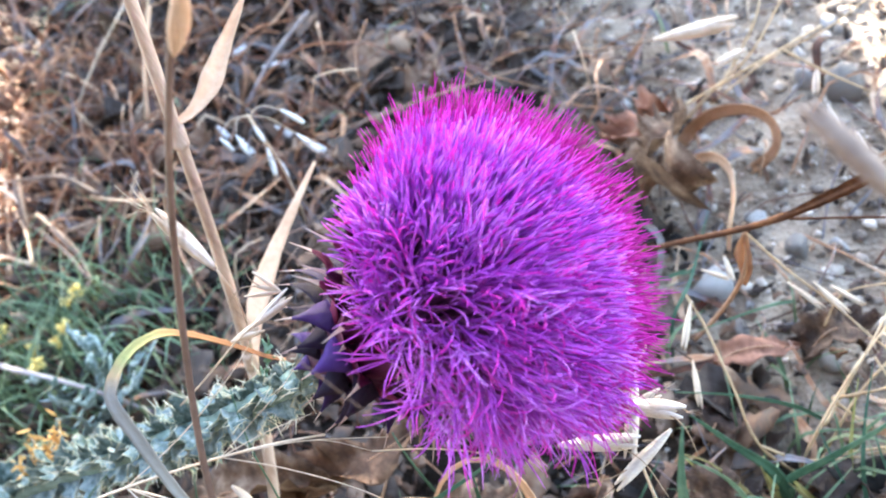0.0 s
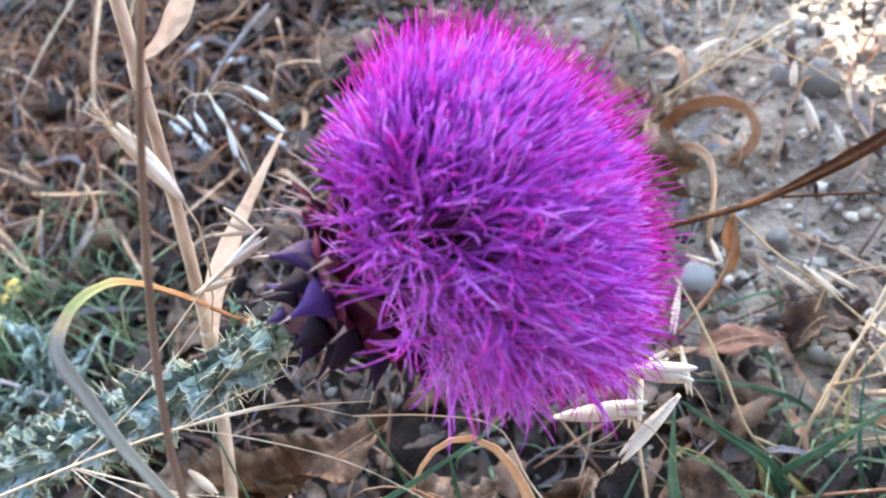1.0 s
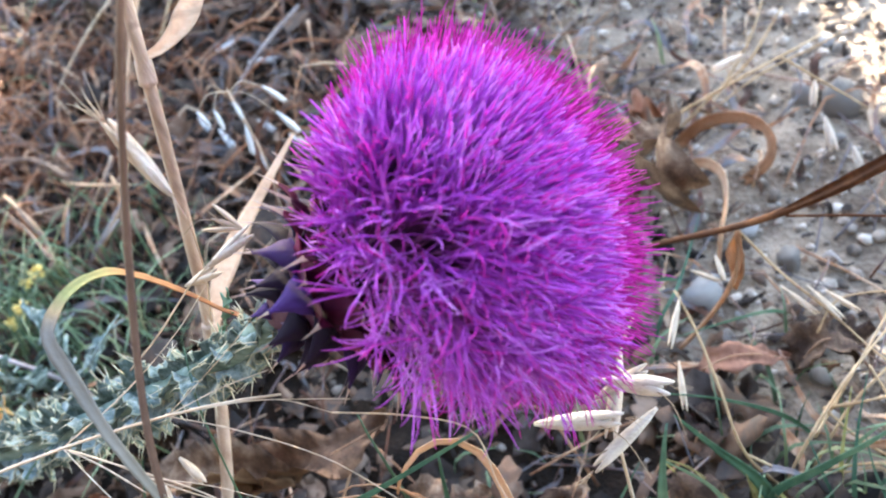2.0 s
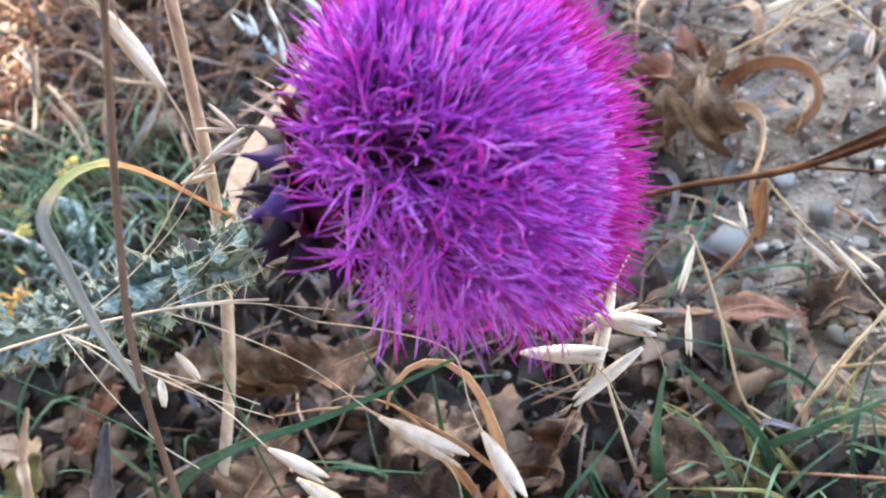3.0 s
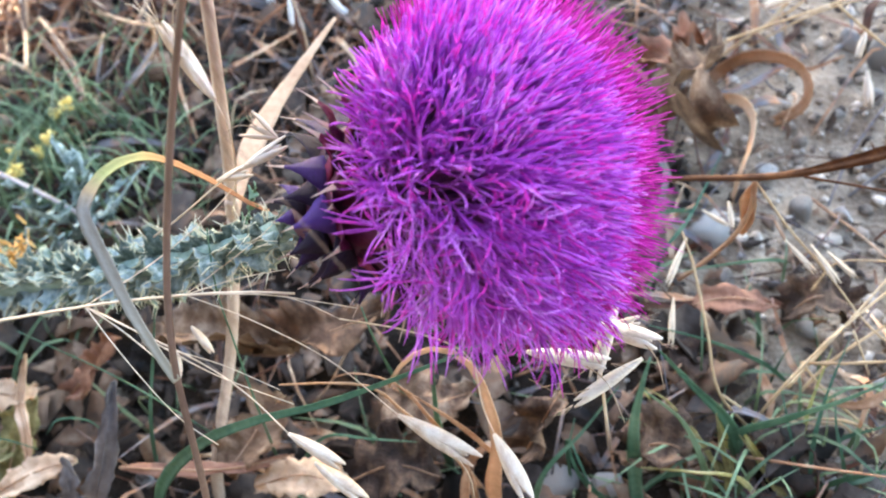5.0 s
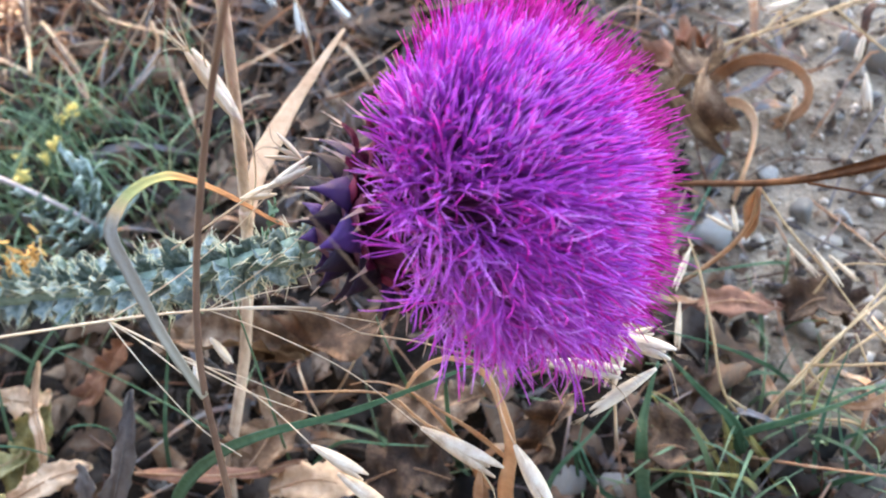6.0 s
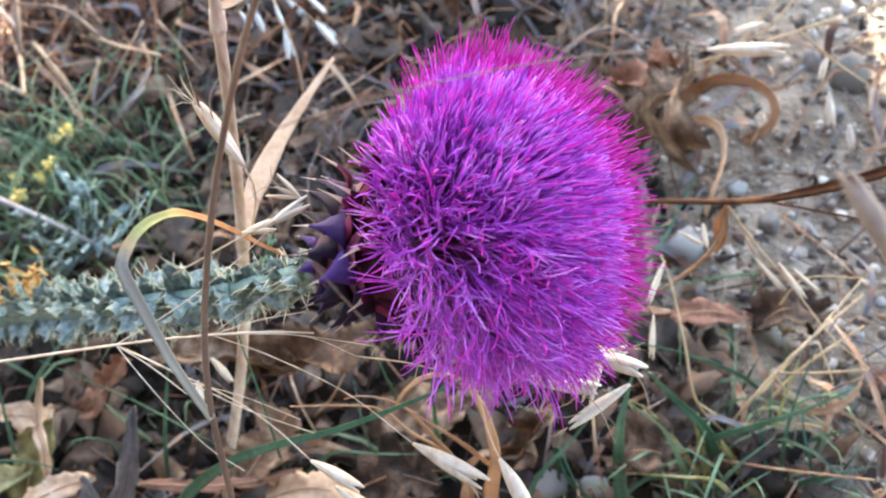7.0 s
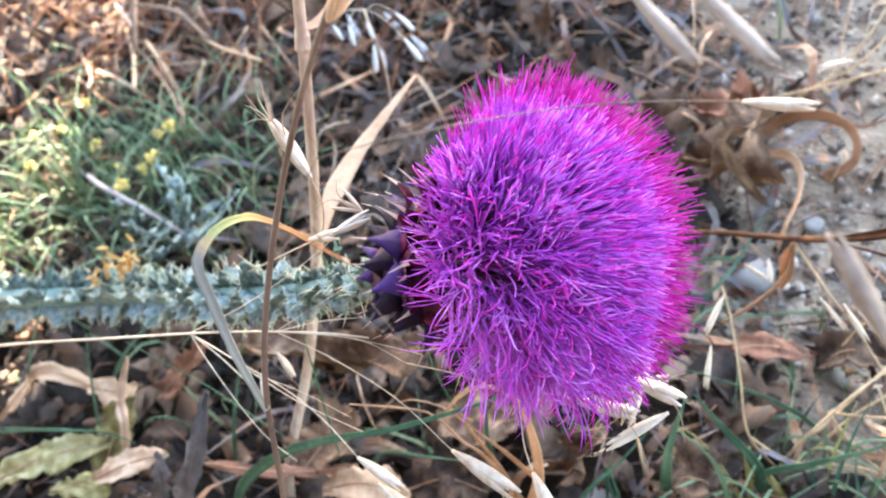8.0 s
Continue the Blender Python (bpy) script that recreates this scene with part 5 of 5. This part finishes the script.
dry_stem([(-0.2450, 0.3330, 0.0000), (-0.2170, 0.3550, 0.0200), (-0.1860, 0.3710, 0.0400)], 0.0012, FORK)


# ---- dead leaves ----
def dead_leaf_geo(points, width, seed, ragged=0.35, cup=0.25, hint=(0, 0, 1)):
    """A broad dead leaf with a ragged, curled edge and a raised midrib."""
    r = np.random.default_rng(seed)
    n, k = 30, 7
    line = spline(points, n)
    t, s, f = axes_along(line, hint)
    u = np.linspace(0, 1, n)
    prof = np.sin(np.pi * np.clip(u * 0.94 + 0.05, 0, 1)) ** 0.6
    rag = [1 + ragged * (np.convolve(r.standard_normal(n + 4), np.ones(3) / 3, "same")[2:-2] + 0.5 * np.abs(np.sin(u * 19 + r.random() * 6)) - 0.3) for _ in range(2)]
    cols = np.linspace(-1, 1, k)
    curl = r.standard_normal(n)
    curl = np.convolve(np.r_[curl, curl[:6]], np.ones(7) / 7, "same")[:n]
    top = []
    for c in cols:
        w = width / 2 * prof * rag[0 if c < 0 else 1]
        z = width * (cup * c * c * (0.6 + curl) + 0.06 * (1 - abs(c)) ** 2 + 0.05 * np.sin(u * 26 + c * 5) + 0.07 * np.sin(u * 11 - c * 4 + seed) + 0.02 * r.standard_normal(n))
        top.append(line + s * (w * c)[:, None] + f * z[:, None])
    low = [p - f * 0.0004 for p in top[::-1]]
    return sweep(None, np.stack(top + low, 1))


def dead_leaf(pts, width, mat, label, seed, name="dead_leaf", **kw):
    leaf = thing(name, on_ground(pts[0]), label, "leaf", "dead leaves")
    part("leaf_blade", dead_leaf_geo(pts, width, seed, **kw), mat, leaf)
    rib = spline(pts, 14) + np.array((0, -0.0002, 0.0006 + width * 0.05))
    part("midrib", tube_geo(rib, 0.00045, 0.0002, 14, 5), mat if mat is GREY_LEAF else ORANGE_LEAF, leaf)
    return leaf


dead_leaf([(-0.2167, 0.0371, 0.0120), (-0.2179, 0.0530, 0.0200), (-0.2147, 0.0681, 0.0300), (-0.2230, 0.0779, 0.0300)], 0.017, OLIVE_LEAF, "large yellowing lobed leaf on the ground", 1)
dead_leaf([(-0.2712, 0.0212, 0.0120), (-0.2423, 0.0389, 0.0240), (-0.2222, 0.0502, 0.0240), (-0.2194, 0.0603, 0.0200)], 0.014, OLIVE_LEAF, "olive-green withering leaf on the ground", 2)
dead_leaf([(-0.2091, 0.0369, 0.0300), (-0.1945, 0.0470, 0.0350), (-0.1809, 0.0550, 0.0350)], 0.011, TAN_LEAF, "pale cream torn leaf edge on litter", 3, ragged=0.2)
dead_leaf([(-0.1737, 0.0336, 0.0200), (-0.1578, 0.0448, 0.0500), (-0.1506, 0.0575, 0.0680), (-0.1499, 0.0728, 0.0780)], 0.0085, GREY_LEAF, "stiff grey pointed dead leaf standing upright", 4, ragged=0.3, cup=0.3, hint=(0.2, -0.6, 0.6))
dead_leaf([(-0.1819, 0.0378, 0.0200), (-0.1784, 0.0445, 0.0350), (-0.1797, 0.0532, 0.0450)], 0.0070, GREY_LEAF, "narrow grey dead leaf standing upright", 5, hint=(0.2, -0.6, 0.6))
dead_leaf([(-0.1671, 0.0572, 0.0300), (-0.1437, 0.0603, 0.0340), (-0.1230, 0.0651, 0.0360), (-0.1049, 0.0744, 0.0340)], 0.0048, PINK_LEAF, "reddish-brown rolled dead leaf", 6)
dead_leaf([(-0.1270, 0.0637, 0.0300), (-0.1226, 0.0763, 0.0320), (-0.1212, 0.0879, 0.0300), (-0.1197, 0.0968, 0.0250)], 0.022, WARM_LEAF, "tan and orange crumpled dead leaf", 7, cup=0.5)
dead_leaf([(-0.1409, 0.1107, 0.0200), (-0.1175, 0.1156, 0.0320), (-0.1012, 0.1237, 0.0360), (-0.0928, 0.1341, 0.0300)], 0.017, WARM_LEAF, "orange-brown crumpled dead leaf below the stem", 8, cup=0.8)
dead_leaf([(-0.1911, 0.1105, 0.0150), (-0.1655, 0.1096, 0.0300), (-0.1398, 0.1105, 0.0350), (-0.1207, 0.1102, 0.0300)], 0.016, BROWN_LEAF, "brown curled dead leaf below the stem", 9, cup=0.8)
dead_leaf([(-0.2110, 0.0819, 0.0150), (-0.1950, 0.0930, 0.0300), (-0.1878, 0.1017, 0.0350)], 0.016, PINK_LEAF, "brown dead leaf with pale rim", 10, cup=0.4)
dead_leaf([(-0.2267, 0.0696, 0.0400), (-0.2145, 0.0705, 0.0400), (-0.2108, 0.0760, 0.0350)], 0.010, TAN_LEAF, "tan rolled dead leaf", 11)
dead_leaf([(-0.2003, 0.0472, 0.0300), (-0.2031, 0.0602, 0.0400), (-0.2113, 0.0694, 0.0400), (-0.2143, 0.0848, 0.0450)], 0.0045, TAN_LEAF, "thin curled tan leaf", 12, ragged=0.12)
dead_leaf([(-0.1156, 0.0623, 0.0300), (-0.0989, 0.0682, 0.0360), (-0.0827, 0.0698, 0.0300)], 0.012, TAN_LEAF, "tan rolled dead leaf", 13)
dead_leaf([(-0.0911, 0.1134, 0.0100), (-0.0694, 0.1070, 0.0200), (-0.0546, 0.1145, 0.0200)], 0.020, BROWN_LEAF, "dull brown dead leaf under the flower", 14)
dead_leaf([(-0.0930, 0.0762, 0.0080), (-0.0767, 0.0842, 0.0140), (-0.0608, 0.0849, 0.0100)], 0.022, BROWN_LEAF, "dark brown dead leaf under the flower", 15)
dead_leaf([(-0.0340, 0.1012, 0.0100), (-0.0268, 0.1078, 0.0300), (-0.0232, 0.1148, 0.0350)], 0.014, BROWN_LEAF, "brown curled dead leaf", 16, cup=0.5)
dead_leaf([(-0.0001, 0.1104, 0.0050), (0.0112, 0.1104, 0.0180), (0.0207, 0.1105, 0.0120)], 0.020, BROWN_LEAF, "brown crumpled dead leaf on gravel", 17, cup=0.5)
dead_leaf([(-0.0153, 0.2562, 0.0050), (-0.0089, 0.2563, 0.0260), (-0.0011, 0.2627, 0.0300), (0.0047, 0.2862, 0.0150)], 0.018, BROWN_LEAF, "crumpled grey-brown dead leaf on gravel", 18, cup=1.0)
dead_leaf([(-0.0243, 0.2822, 0.0050), (-0.0122, 0.2798, 0.0200), (0.0007, 0.2876, 0.0200)], 0.012, PINK_LEAF, "crumpled pinkish-brown dead leaf on gravel", 19, cup=0.9)
dead_leaf([(-0.0113, 0.2603, 0.0100), (-0.0039, 0.2362, 0.0300), (0.0026, 0.2393, 0.0200)], 0.014, BROWN_LEAF, "curled grey-brown dead leaf on gravel", 20, cup=1.1)
dead_leaf([(-0.0584, 0.2499, 0.0040), (-0.0415, 0.2587, 0.0300), (-0.0320, 0.2703, 0.0300)], 0.018, BROWN_LEAF, "brown curled dead leaf behind the flower", 22, cup=0.5)
dead_leaf([(0.0100, 0.1686, 0.0060), (0.0243, 0.1685, 0.0180), (0.0415, 0.1734, 0.0080)], 0.009, PINK_LEAF, "pinkish-brown flat dead leaf on gravel", 25)
dead_leaf([(0.0449, 0.1733, 0.0040), (0.0527, 0.1754, 0.0160), (0.0655, 0.1796, 0.0060)], 0.016, BROWN_LEAF, "dark brown crumpled dead leaf on gravel", 26, cup=0.5)
dead_leaf([(0.0077, 0.1361, 0.0040), (0.0115, 0.1414, 0.0140), (0.0175, 0.1508, 0.0060)], 0.014, BROWN_LEAF, "dark brown crumpled dead leaf on gravel", 27, cup=0.5)
dead_leaf([(-0.2786, 0.0481, 0.0200), (-0.2473, 0.0678, 0.0450), (-0.2215, 0.0696, 0.0400)], 0.009, TAN_LEAF, "rolled tan dead grass leaf", 23)
dead_leaf([(-0.2078, 0.0336, 0.0200), (-0.2128, 0.0336, 0.0300), (-0.2261, 0.0270, 0.0300)], 0.010, OLIVE_LEAF, "pale tan dead leaf", 24)

# rooted green tufts, yellow flowering weed on the sunny side
def tuft(centres, count, lengths, radius, seed, lean=0.8):
    r = np.random.default_rng(seed)
    geos = []
    for k in range(count):
        cx, cy = centres[r.integers(len(centres))]
        x, y = cx + r.normal(0, radius), cy + r.normal(0, radius)
        size, az = r.uniform(*lengths), r.uniform(0, 6.28)
        out = np.array((math.cos(az), math.sin(az), 0))
        p0 = np.array((x, y, height(x, y) - 0.002))
        bend = lean * r.uniform(0.3, 1.2)
        p1 = p0 + np.array((0, 0, size * 0.55)) + out * size * 0.22 * bend
        p2 = p0 + np.array((0, 0, size * (0.85 - 0.35 * bend))) + out * size * 0.75 * bend
        geos.append(blade_geo([p0, p1, p2], r.uniform(0.0007, 0.0019), 7, 0.3, taper=(0.8, 1, 0.08)))
    return join(geos)


TUFTS = [(-0.2405, 0.1913, 0.0000), (-0.2599, 0.2051, 0.0000), (-0.2890, 0.1516, 0.0000), (-0.3155, 0.1799, 0.0000), (-0.3438, 0.1428, 0.0000), (-0.3334, 0.1789, 0.0000), (-0.2690, 0.2043, 0.0000), (-0.2127, 0.1645, 0.0000), (-0.3081, 0.1692, 0.0000), (-0.3307, 0.1952, 0.0000)]
TUFTS = [(p[0], p[1]) for p in TUFTS] + [(-0.30, 0.20), (-0.33, 0.16), (-0.36, 0.20), (-0.25, 0.215), (-0.235, 0.20), (-0.28, 0.165), (-0.31, 0.13), (-0.37, 0.15)]
green = single("green_grass", tuft(TUFTS, 400, (0.02, 0.085), 0.021, 5, 0.85), GRASS, "short green grass growing among dry litter", "grass", kind="stuff")
THIN = [(rng.uniform(-0.55, 0.2), rng.uniform(0.02, 0.6)) for _ in range(60)]
thin = single("sparse_grass", tuft(THIN, 170, (0.02, 0.05), 0.03, 6, 1.0), GRASS, "sparse green and yellow grass blades", "grass", kind="stuff")
LOW = [(p[0], p[1]) for p in ((0.0363, 0.1119, 0.0000), (0.0540, 0.1199, 0.0000), (0.0104, 0.1061, 0.0000), (0.0739, 0.1164, 0.0000), (-0.0999, 0.0903, 0.0000), (-0.2412, 0.1052, 0.0000), (0.0280, 0.1180, 0.0000), (0.0620, 0.1080, 0.0000), (-0.1900, 0.0850, 0.0000))]
low = single("thin_grass", tuft(LOW, 72, (0.02, 0.055), 0.018, 8, 1.2), GRASS, "thin green grass blades among gravel", "grass", kind="stuff")


def weed_geo(centres, count, seed, wide=0.0019, spread_=0.006):
    """Small clustered petals on the flowering weed."""
    r = np.random.default_rng(seed)
    geos = []
    for _ in range(count):
        c = np.array(centres[r.integers(len(centres))]) + r.normal(0, spread_, 3)
        d = unit(r.standard_normal(3))
        geos.append(blade_geo([c, c + d * 0.002, c + d * 0.0042 + np.array((0, 0, 0.0008))], wide, 5, 0.3, taper=(0.5, 1, 0.5)))
    return join(geos)


def flower_head_geo(p, seed, size):
    """A tight round head of short petals."""
    r = np.random.default_rng(seed)
    geos = []
    for _ in range(26):
        d = unit(r.standard_normal(3) + np.array((0, 0, 0.6)))
        a = np.array(p) + d * size * 0.2
        geos.append(blade_geo([a, a + d * size * 0.5, a + d * size * r.uniform(0.7, 1.0) + r.normal(0, size * 0.15, 3)], size * 0.55, 5, 0.3, taper=(0.6, 1, 0.5)))
    return join(geos)


YELLOW_AT = ((-0.2780, 0.2010, 0.032), (-0.2700, 0.2035, 0.036), (-0.2710, 0.1860, 0.034), (-0.2760, 0.1800, 0.030), (-0.2900, 0.1790, 0.028), (-0.2820, 0.1690, 0.030), (-0.3378, 0.1932, 0.030), (-0.3440, 0.1694, 0.027), (-0.3300, 0.2080, 0.034), (-0.3520, 0.1860, 0.030), (-0.3150, 0.1900, 0.026))
weed = thing("yellow_weed", on_ground((-0.3010, 0.1957, 0.0000)), "small yellow-flowered weed, its petals painted as if sunlit", "weed")
for k, p in enumerate(YELLOW_AT):
    part("flower", flower_head_geo(p, 90 + k, 0.0026 + 0.0006 * (k % 3)), SUNLIT_YELLOW, weed)
    base = (p[0] + 0.01, p[1] - 0.008, height(p[0] + 0.01, p[1] - 0.008))
    part("stalk", tube_geo([base, (p[0] + 0.006, p[1] - 0.004, p[2] * 0.6), p], 0.0005, 0.0003, 8, 5), GREEN, weed)
orange_weed = thing("orange_seed_head", on_ground((-0.2774, 0.1265, 0.0000)), "small dry seed head painted sunlit orange beside the stem", "weed")
for k, p in enumerate(((-0.2246, 0.1105, 0.0667), (-0.2206, 0.1141, 0.0645), (-0.2211, 0.1105, 0.0664))):
    tagged(part("seed_tuft", weed_geo((p,), 40, 10 + k, 0.0013, 0.0045), SUNLIT_SEED, orange_weed), kind="stuff")
part("stalk", tube_geo([on_ground((-0.2774, 0.1265, 0.0000)), (-0.2314, 0.1115, 0.0521), (-0.2226, 0.1122, 0.0656)], 0.0006, 0.0004, 8, 5), STRAW, orange_weed)


def tangle_geo(count, seed):
    """Thin curled stems that arch over the litter."""
    r = np.random.default_rng(seed)
    geos = []
    for _ in range(count):
        x, y = (r.normal(-0.37, 0.05), r.normal(0.32, 0.05)) if r.random() < 0.6 else (r.uniform(-0.46, -0.12), r.uniform(0.28, 0.66))
        az, size = r.uniform(0, 6.28), r.uniform(0.02, 0.08)
        turn = r.normal(0, 2.2)
        a = az + turn * np.linspace(0, 1, 5)
        step = np.stack([np.cos(a), np.sin(a)], 1) * size / 4
        xy = np.array((x, y)) + np.cumsum(step, 0)
        rise = np.array([0.0, 0.6, 1.0, 0.9, r.uniform(0, 1)]) * r.uniform(0.006, 0.034)
        geos.append(tube_geo([(p[0], p[1], height(p[0], p[1]) + z) for p, z in zip(xy, rise)], r.uniform(0.00025, 0.0009), r.uniform(0.0002, 0.0006), 14, 5))
    return join(geos)


single("dry_stem_tangle", tangle_geo(470, 77), TANGLE, "tangled curled reddish-brown dry stems over litter", "litter", kind="stuff")

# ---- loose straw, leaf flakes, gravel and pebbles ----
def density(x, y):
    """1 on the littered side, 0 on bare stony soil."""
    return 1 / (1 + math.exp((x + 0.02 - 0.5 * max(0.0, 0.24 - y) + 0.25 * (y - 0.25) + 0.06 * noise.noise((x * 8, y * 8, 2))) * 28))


def gap_sheet_geo():
    """A thin uneven sheet, coloured as shade between the litter, that thins out and dips under the stony soil."""
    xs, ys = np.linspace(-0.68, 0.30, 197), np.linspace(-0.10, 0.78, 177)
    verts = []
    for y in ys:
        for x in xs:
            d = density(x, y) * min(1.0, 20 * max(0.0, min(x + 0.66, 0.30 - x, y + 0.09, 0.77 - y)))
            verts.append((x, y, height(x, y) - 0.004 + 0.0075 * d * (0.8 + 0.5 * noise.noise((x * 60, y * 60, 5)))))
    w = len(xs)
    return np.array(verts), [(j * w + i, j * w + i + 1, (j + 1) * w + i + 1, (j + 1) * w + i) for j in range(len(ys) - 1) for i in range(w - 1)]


single("leaf_mould", gap_sheet_geo(), GAP_SHADE, "dark sheet painted as shaded gaps in the litter", "soil", kind="stuff")


def straw_geo(count, seed):
    r = np.random.default_rng(seed)
    geos = []
    while len(geos) < count:
        x, y = r.uniform(-0.68, 0.3), r.uniform(-0.05, 0.75)
        # straw thinned below the flower so the painted dark gaps show
        if r.random() > 0.3 + 0.7 * density(x, y) or (y < 0.17 and x < 0.03 and r.random() < 0.55) or (x < -0.19 and y < 0.25 and r.random() < 0.6):
            continue
        size, az = r.uniform(0.012, 0.075), r.uniform(0, 6.28)
        d = np.array((math.cos(az), math.sin(az)))
        q = np.array((-d[1], d[0])) * r.normal(0, 0.16) * size
        a, b = np.array((x, y)) - d * size / 2, np.array((x, y)) + d * size / 2
        m = (a + b) / 2 + q
        up = abs(r.normal(0, 0.006 + 0.011 * density(x, y))) + 0.0008
        pts = [(*a, height(*a) + 0.0008 + r.random() * 0.004), (*m, height(*m) + up), (*b, height(*b) + 0.0008 + abs(r.normal(0, 0.007 + 0.011 * density(x, y))))]
        if r.random() < 0.6:
            geos.append(tube_geo(pts, r.uniform(0.0002, 0.0007), r.uniform(0.00015, 0.0005), 7, 4))
        else:
            geos.append(blade_geo(pts, r.uniform(0.0012, 0.0042), 8, 0.35, twist=r.uniform(-90, 90), taper=(0.6, 1, 0.3)))
    return join(geos)


single("dry_grass_litter", straw_geo(4600, 21), LITTER, "matted dry straw and grass litter on soil", "litter", kind="stuff")


def flake_geo(count, seed):
    r = np.random.default_rng(seed)
    geos = []
    while len(geos) < count:
        x, y = r.uniform(-0.65, 0.25), r.uniform(-0.03, 0.7)
        if r.random() > 0.24 + 0.76 * density(x, y):
            continue
        size, az = 0.005 + (0.024 if density(x, y) > 0.5 else 0.006) * r.random() ** 2, r.uniform(0, 6.28)
        d = np.array((math.cos(az), math.sin(az), 0)) * size / 2
        c = np.array((x, y, height(x, y) + 0.002 + abs(r.normal(0, 0.005))))
        lift = np.array((0, 0, r.normal(0.0, 0.45) * size))
        line = np.array([c - d + lift * 0.3, c + np.array((0, 0, 0.12 * size)), c + d + lift])
        line = spline(line, 8)
        t, s, f = axes_along(line)
        w = size * r.uniform(0.12, 0.42) * np.array([0.1, 0.6, 0.9, 1, 0.85, 0.7, 0.4, 0.05]) * r.uniform(0.45, 1.3, 8)
        cu, skew = r.normal(0.2, 0.5), r.uniform(0.4, 1.2, 8)
        top = [line + s * (w * k * (1 if k < 0 else skew))[:, None] + f * (w * cu * k * k)[:, None] for k in (-1, 0, 1)]
        low = [p - f * 0.0003 for p in top[::-1]]
        geos.append(sweep(None, np.stack(top + low, 1)))
    return join(geos)


single("leaf_litter", flake_geo(10500, 22), FLAKE, "broken brown and grey leaf litter on soil", "litter", kind="stuff")


def stone_geo(seed, rough=0.28, cuts=2):
    bm = bmesh.new()
    bmesh.ops.create_icosphere(bm, subdivisions=cuts, radius=0.5)
    r = np.random.default_rng(seed)
    off = Vector(r.uniform(-9, 9, 3))
    cut = [(Vector(unit(r.standard_normal(3))), r.uniform(0.2, 0.4)) for _ in range(7)]
    for v in bm.verts:
        p = v.co * (1 + rough * noise.noise(v.co * 2.2 + off))
        for nrm, lim in cut:
            over = p.dot(nrm) - lim
            if over > 0:
                p = p - nrm * over * 0.85
        v.co = p
    verts = np.array([v.co[:] for v in bm.verts])
    faces = [tuple(v.index for v in f.verts) for f in bm.faces]
    bm.free()
    return verts, faces


STONES = [stone_geo(300 + k) for k in range(10)]
GRIT = [stone_geo(400 + k, 0.4, 1) for k in range(10)]


def lumps_geo(count, seed, sizes, stony):
    r = np.random.default_rng(seed)
    geos = []
    while len(geos) < count:
        x, y = r.uniform(-0.62, 0.28), r.uniform(-0.03, 0.72)
        keep = 1 - density(x, y)
        if r.random() > stony + (1 - stony) * keep:
            continue
        v, f = GRIT[r.integers(10)]
        m = np.array(Euler(r.uniform(0, 6.28, 3)).to_matrix())
        s = sizes[0] * (sizes[1] / sizes[0]) ** (r.random() ** 1.3)
        geos.append(((v @ m.T) * np.array((1, 1, 0.75)) * s + np.array((x, y, height(x, y) + s * 0.12)), f))
    return join(geos)


single("gravel", join([lumps_geo(8500, 31, (0.0013, 0.0045), 0.22), lumps_geo(3800, 32, (0.0036, 0.0085), 0.06)]), GRAVEL, "fine grey and brown gravel on soil", "gravel", kind="stuff")
STONE_MESHES = [mesh_of("pebble", g, PEBBLE) for g in STONES]
stone_r = np.random.default_rng(33)


def pebble(x, y, size, k):
    ob = new("pebble", STONE_MESHES[k % 10])
    ob.parent = ground
    turn = Euler(stone_r.uniform(0, 6.28, 3)).to_matrix().to_4x4()
    ob.matrix_basis = Matrix.Translation((x, y, height(x, y) + size * 0.16)) @ Matrix.Diagonal((1, 1, 0.7, 1)) @ turn @ Matrix.Diagonal((size, size * stone_r.uniform(0.7, 1), size * stone_r.uniform(0.6, 0.9), 1))


for k, (p, size) in enumerate((
    ((-0.0211, 0.3342, 0.0000), 0.011), ((-0.0212, 0.3185, 0.0000), 0.010), ((-0.0446, 0.3351, 0.0000), 0.014), ((0.0097, 0.3596, 0.0000), 0.011), ((0.0563, 0.3123, 0.0000), 0.016),
    ((0.0215, 0.1871, 0.0000), 0.013), ((0.0148, 0.1734, 0.0000), 0.016), ((0.0523, 0.1864, 0.0000), 0.016), ((0.0124, 0.2077, 0.0000), 0.022), ((0.0716, 0.3050, 0.0000), 0.030), ((0.0451, 0.2238, 0.0000), 0.016),
    ((0.0555, 0.2726, 0.0000), 0.007), ((0.0306, 0.2411, 0.0000), 0.012), ((-0.0244, 0.3142, 0.0000), 0.012), ((0.0713, 0.1298, 0.0000), 0.014), ((0.0633, 0.1159, 0.0000), 0.012),
    ((0.0511, 0.1112, 0.0000), 0.010), ((0.0757, 0.1496, 0.0000), 0.016), ((-0.0244, 0.1004, 0.0000), 0.018), ((-0.0066, 0.1023, 0.0000), 0.014), ((-0.2154, 0.2389, 0.0000), 0.012),
)):
    pebble(p[0], p[1], size, k)
placed = 0
while placed < 200:
    x, y = stone_r.uniform(-0.55, 0.22), stone_r.uniform(0.0, 0.62)
    if stone_r.random() < 0.12 + 0.88 * (1 - density(x, y)):
        pebble(x, y, 0.0045 + 0.0095 * stone_r.random() ** 2.2, placed)
        placed += 1
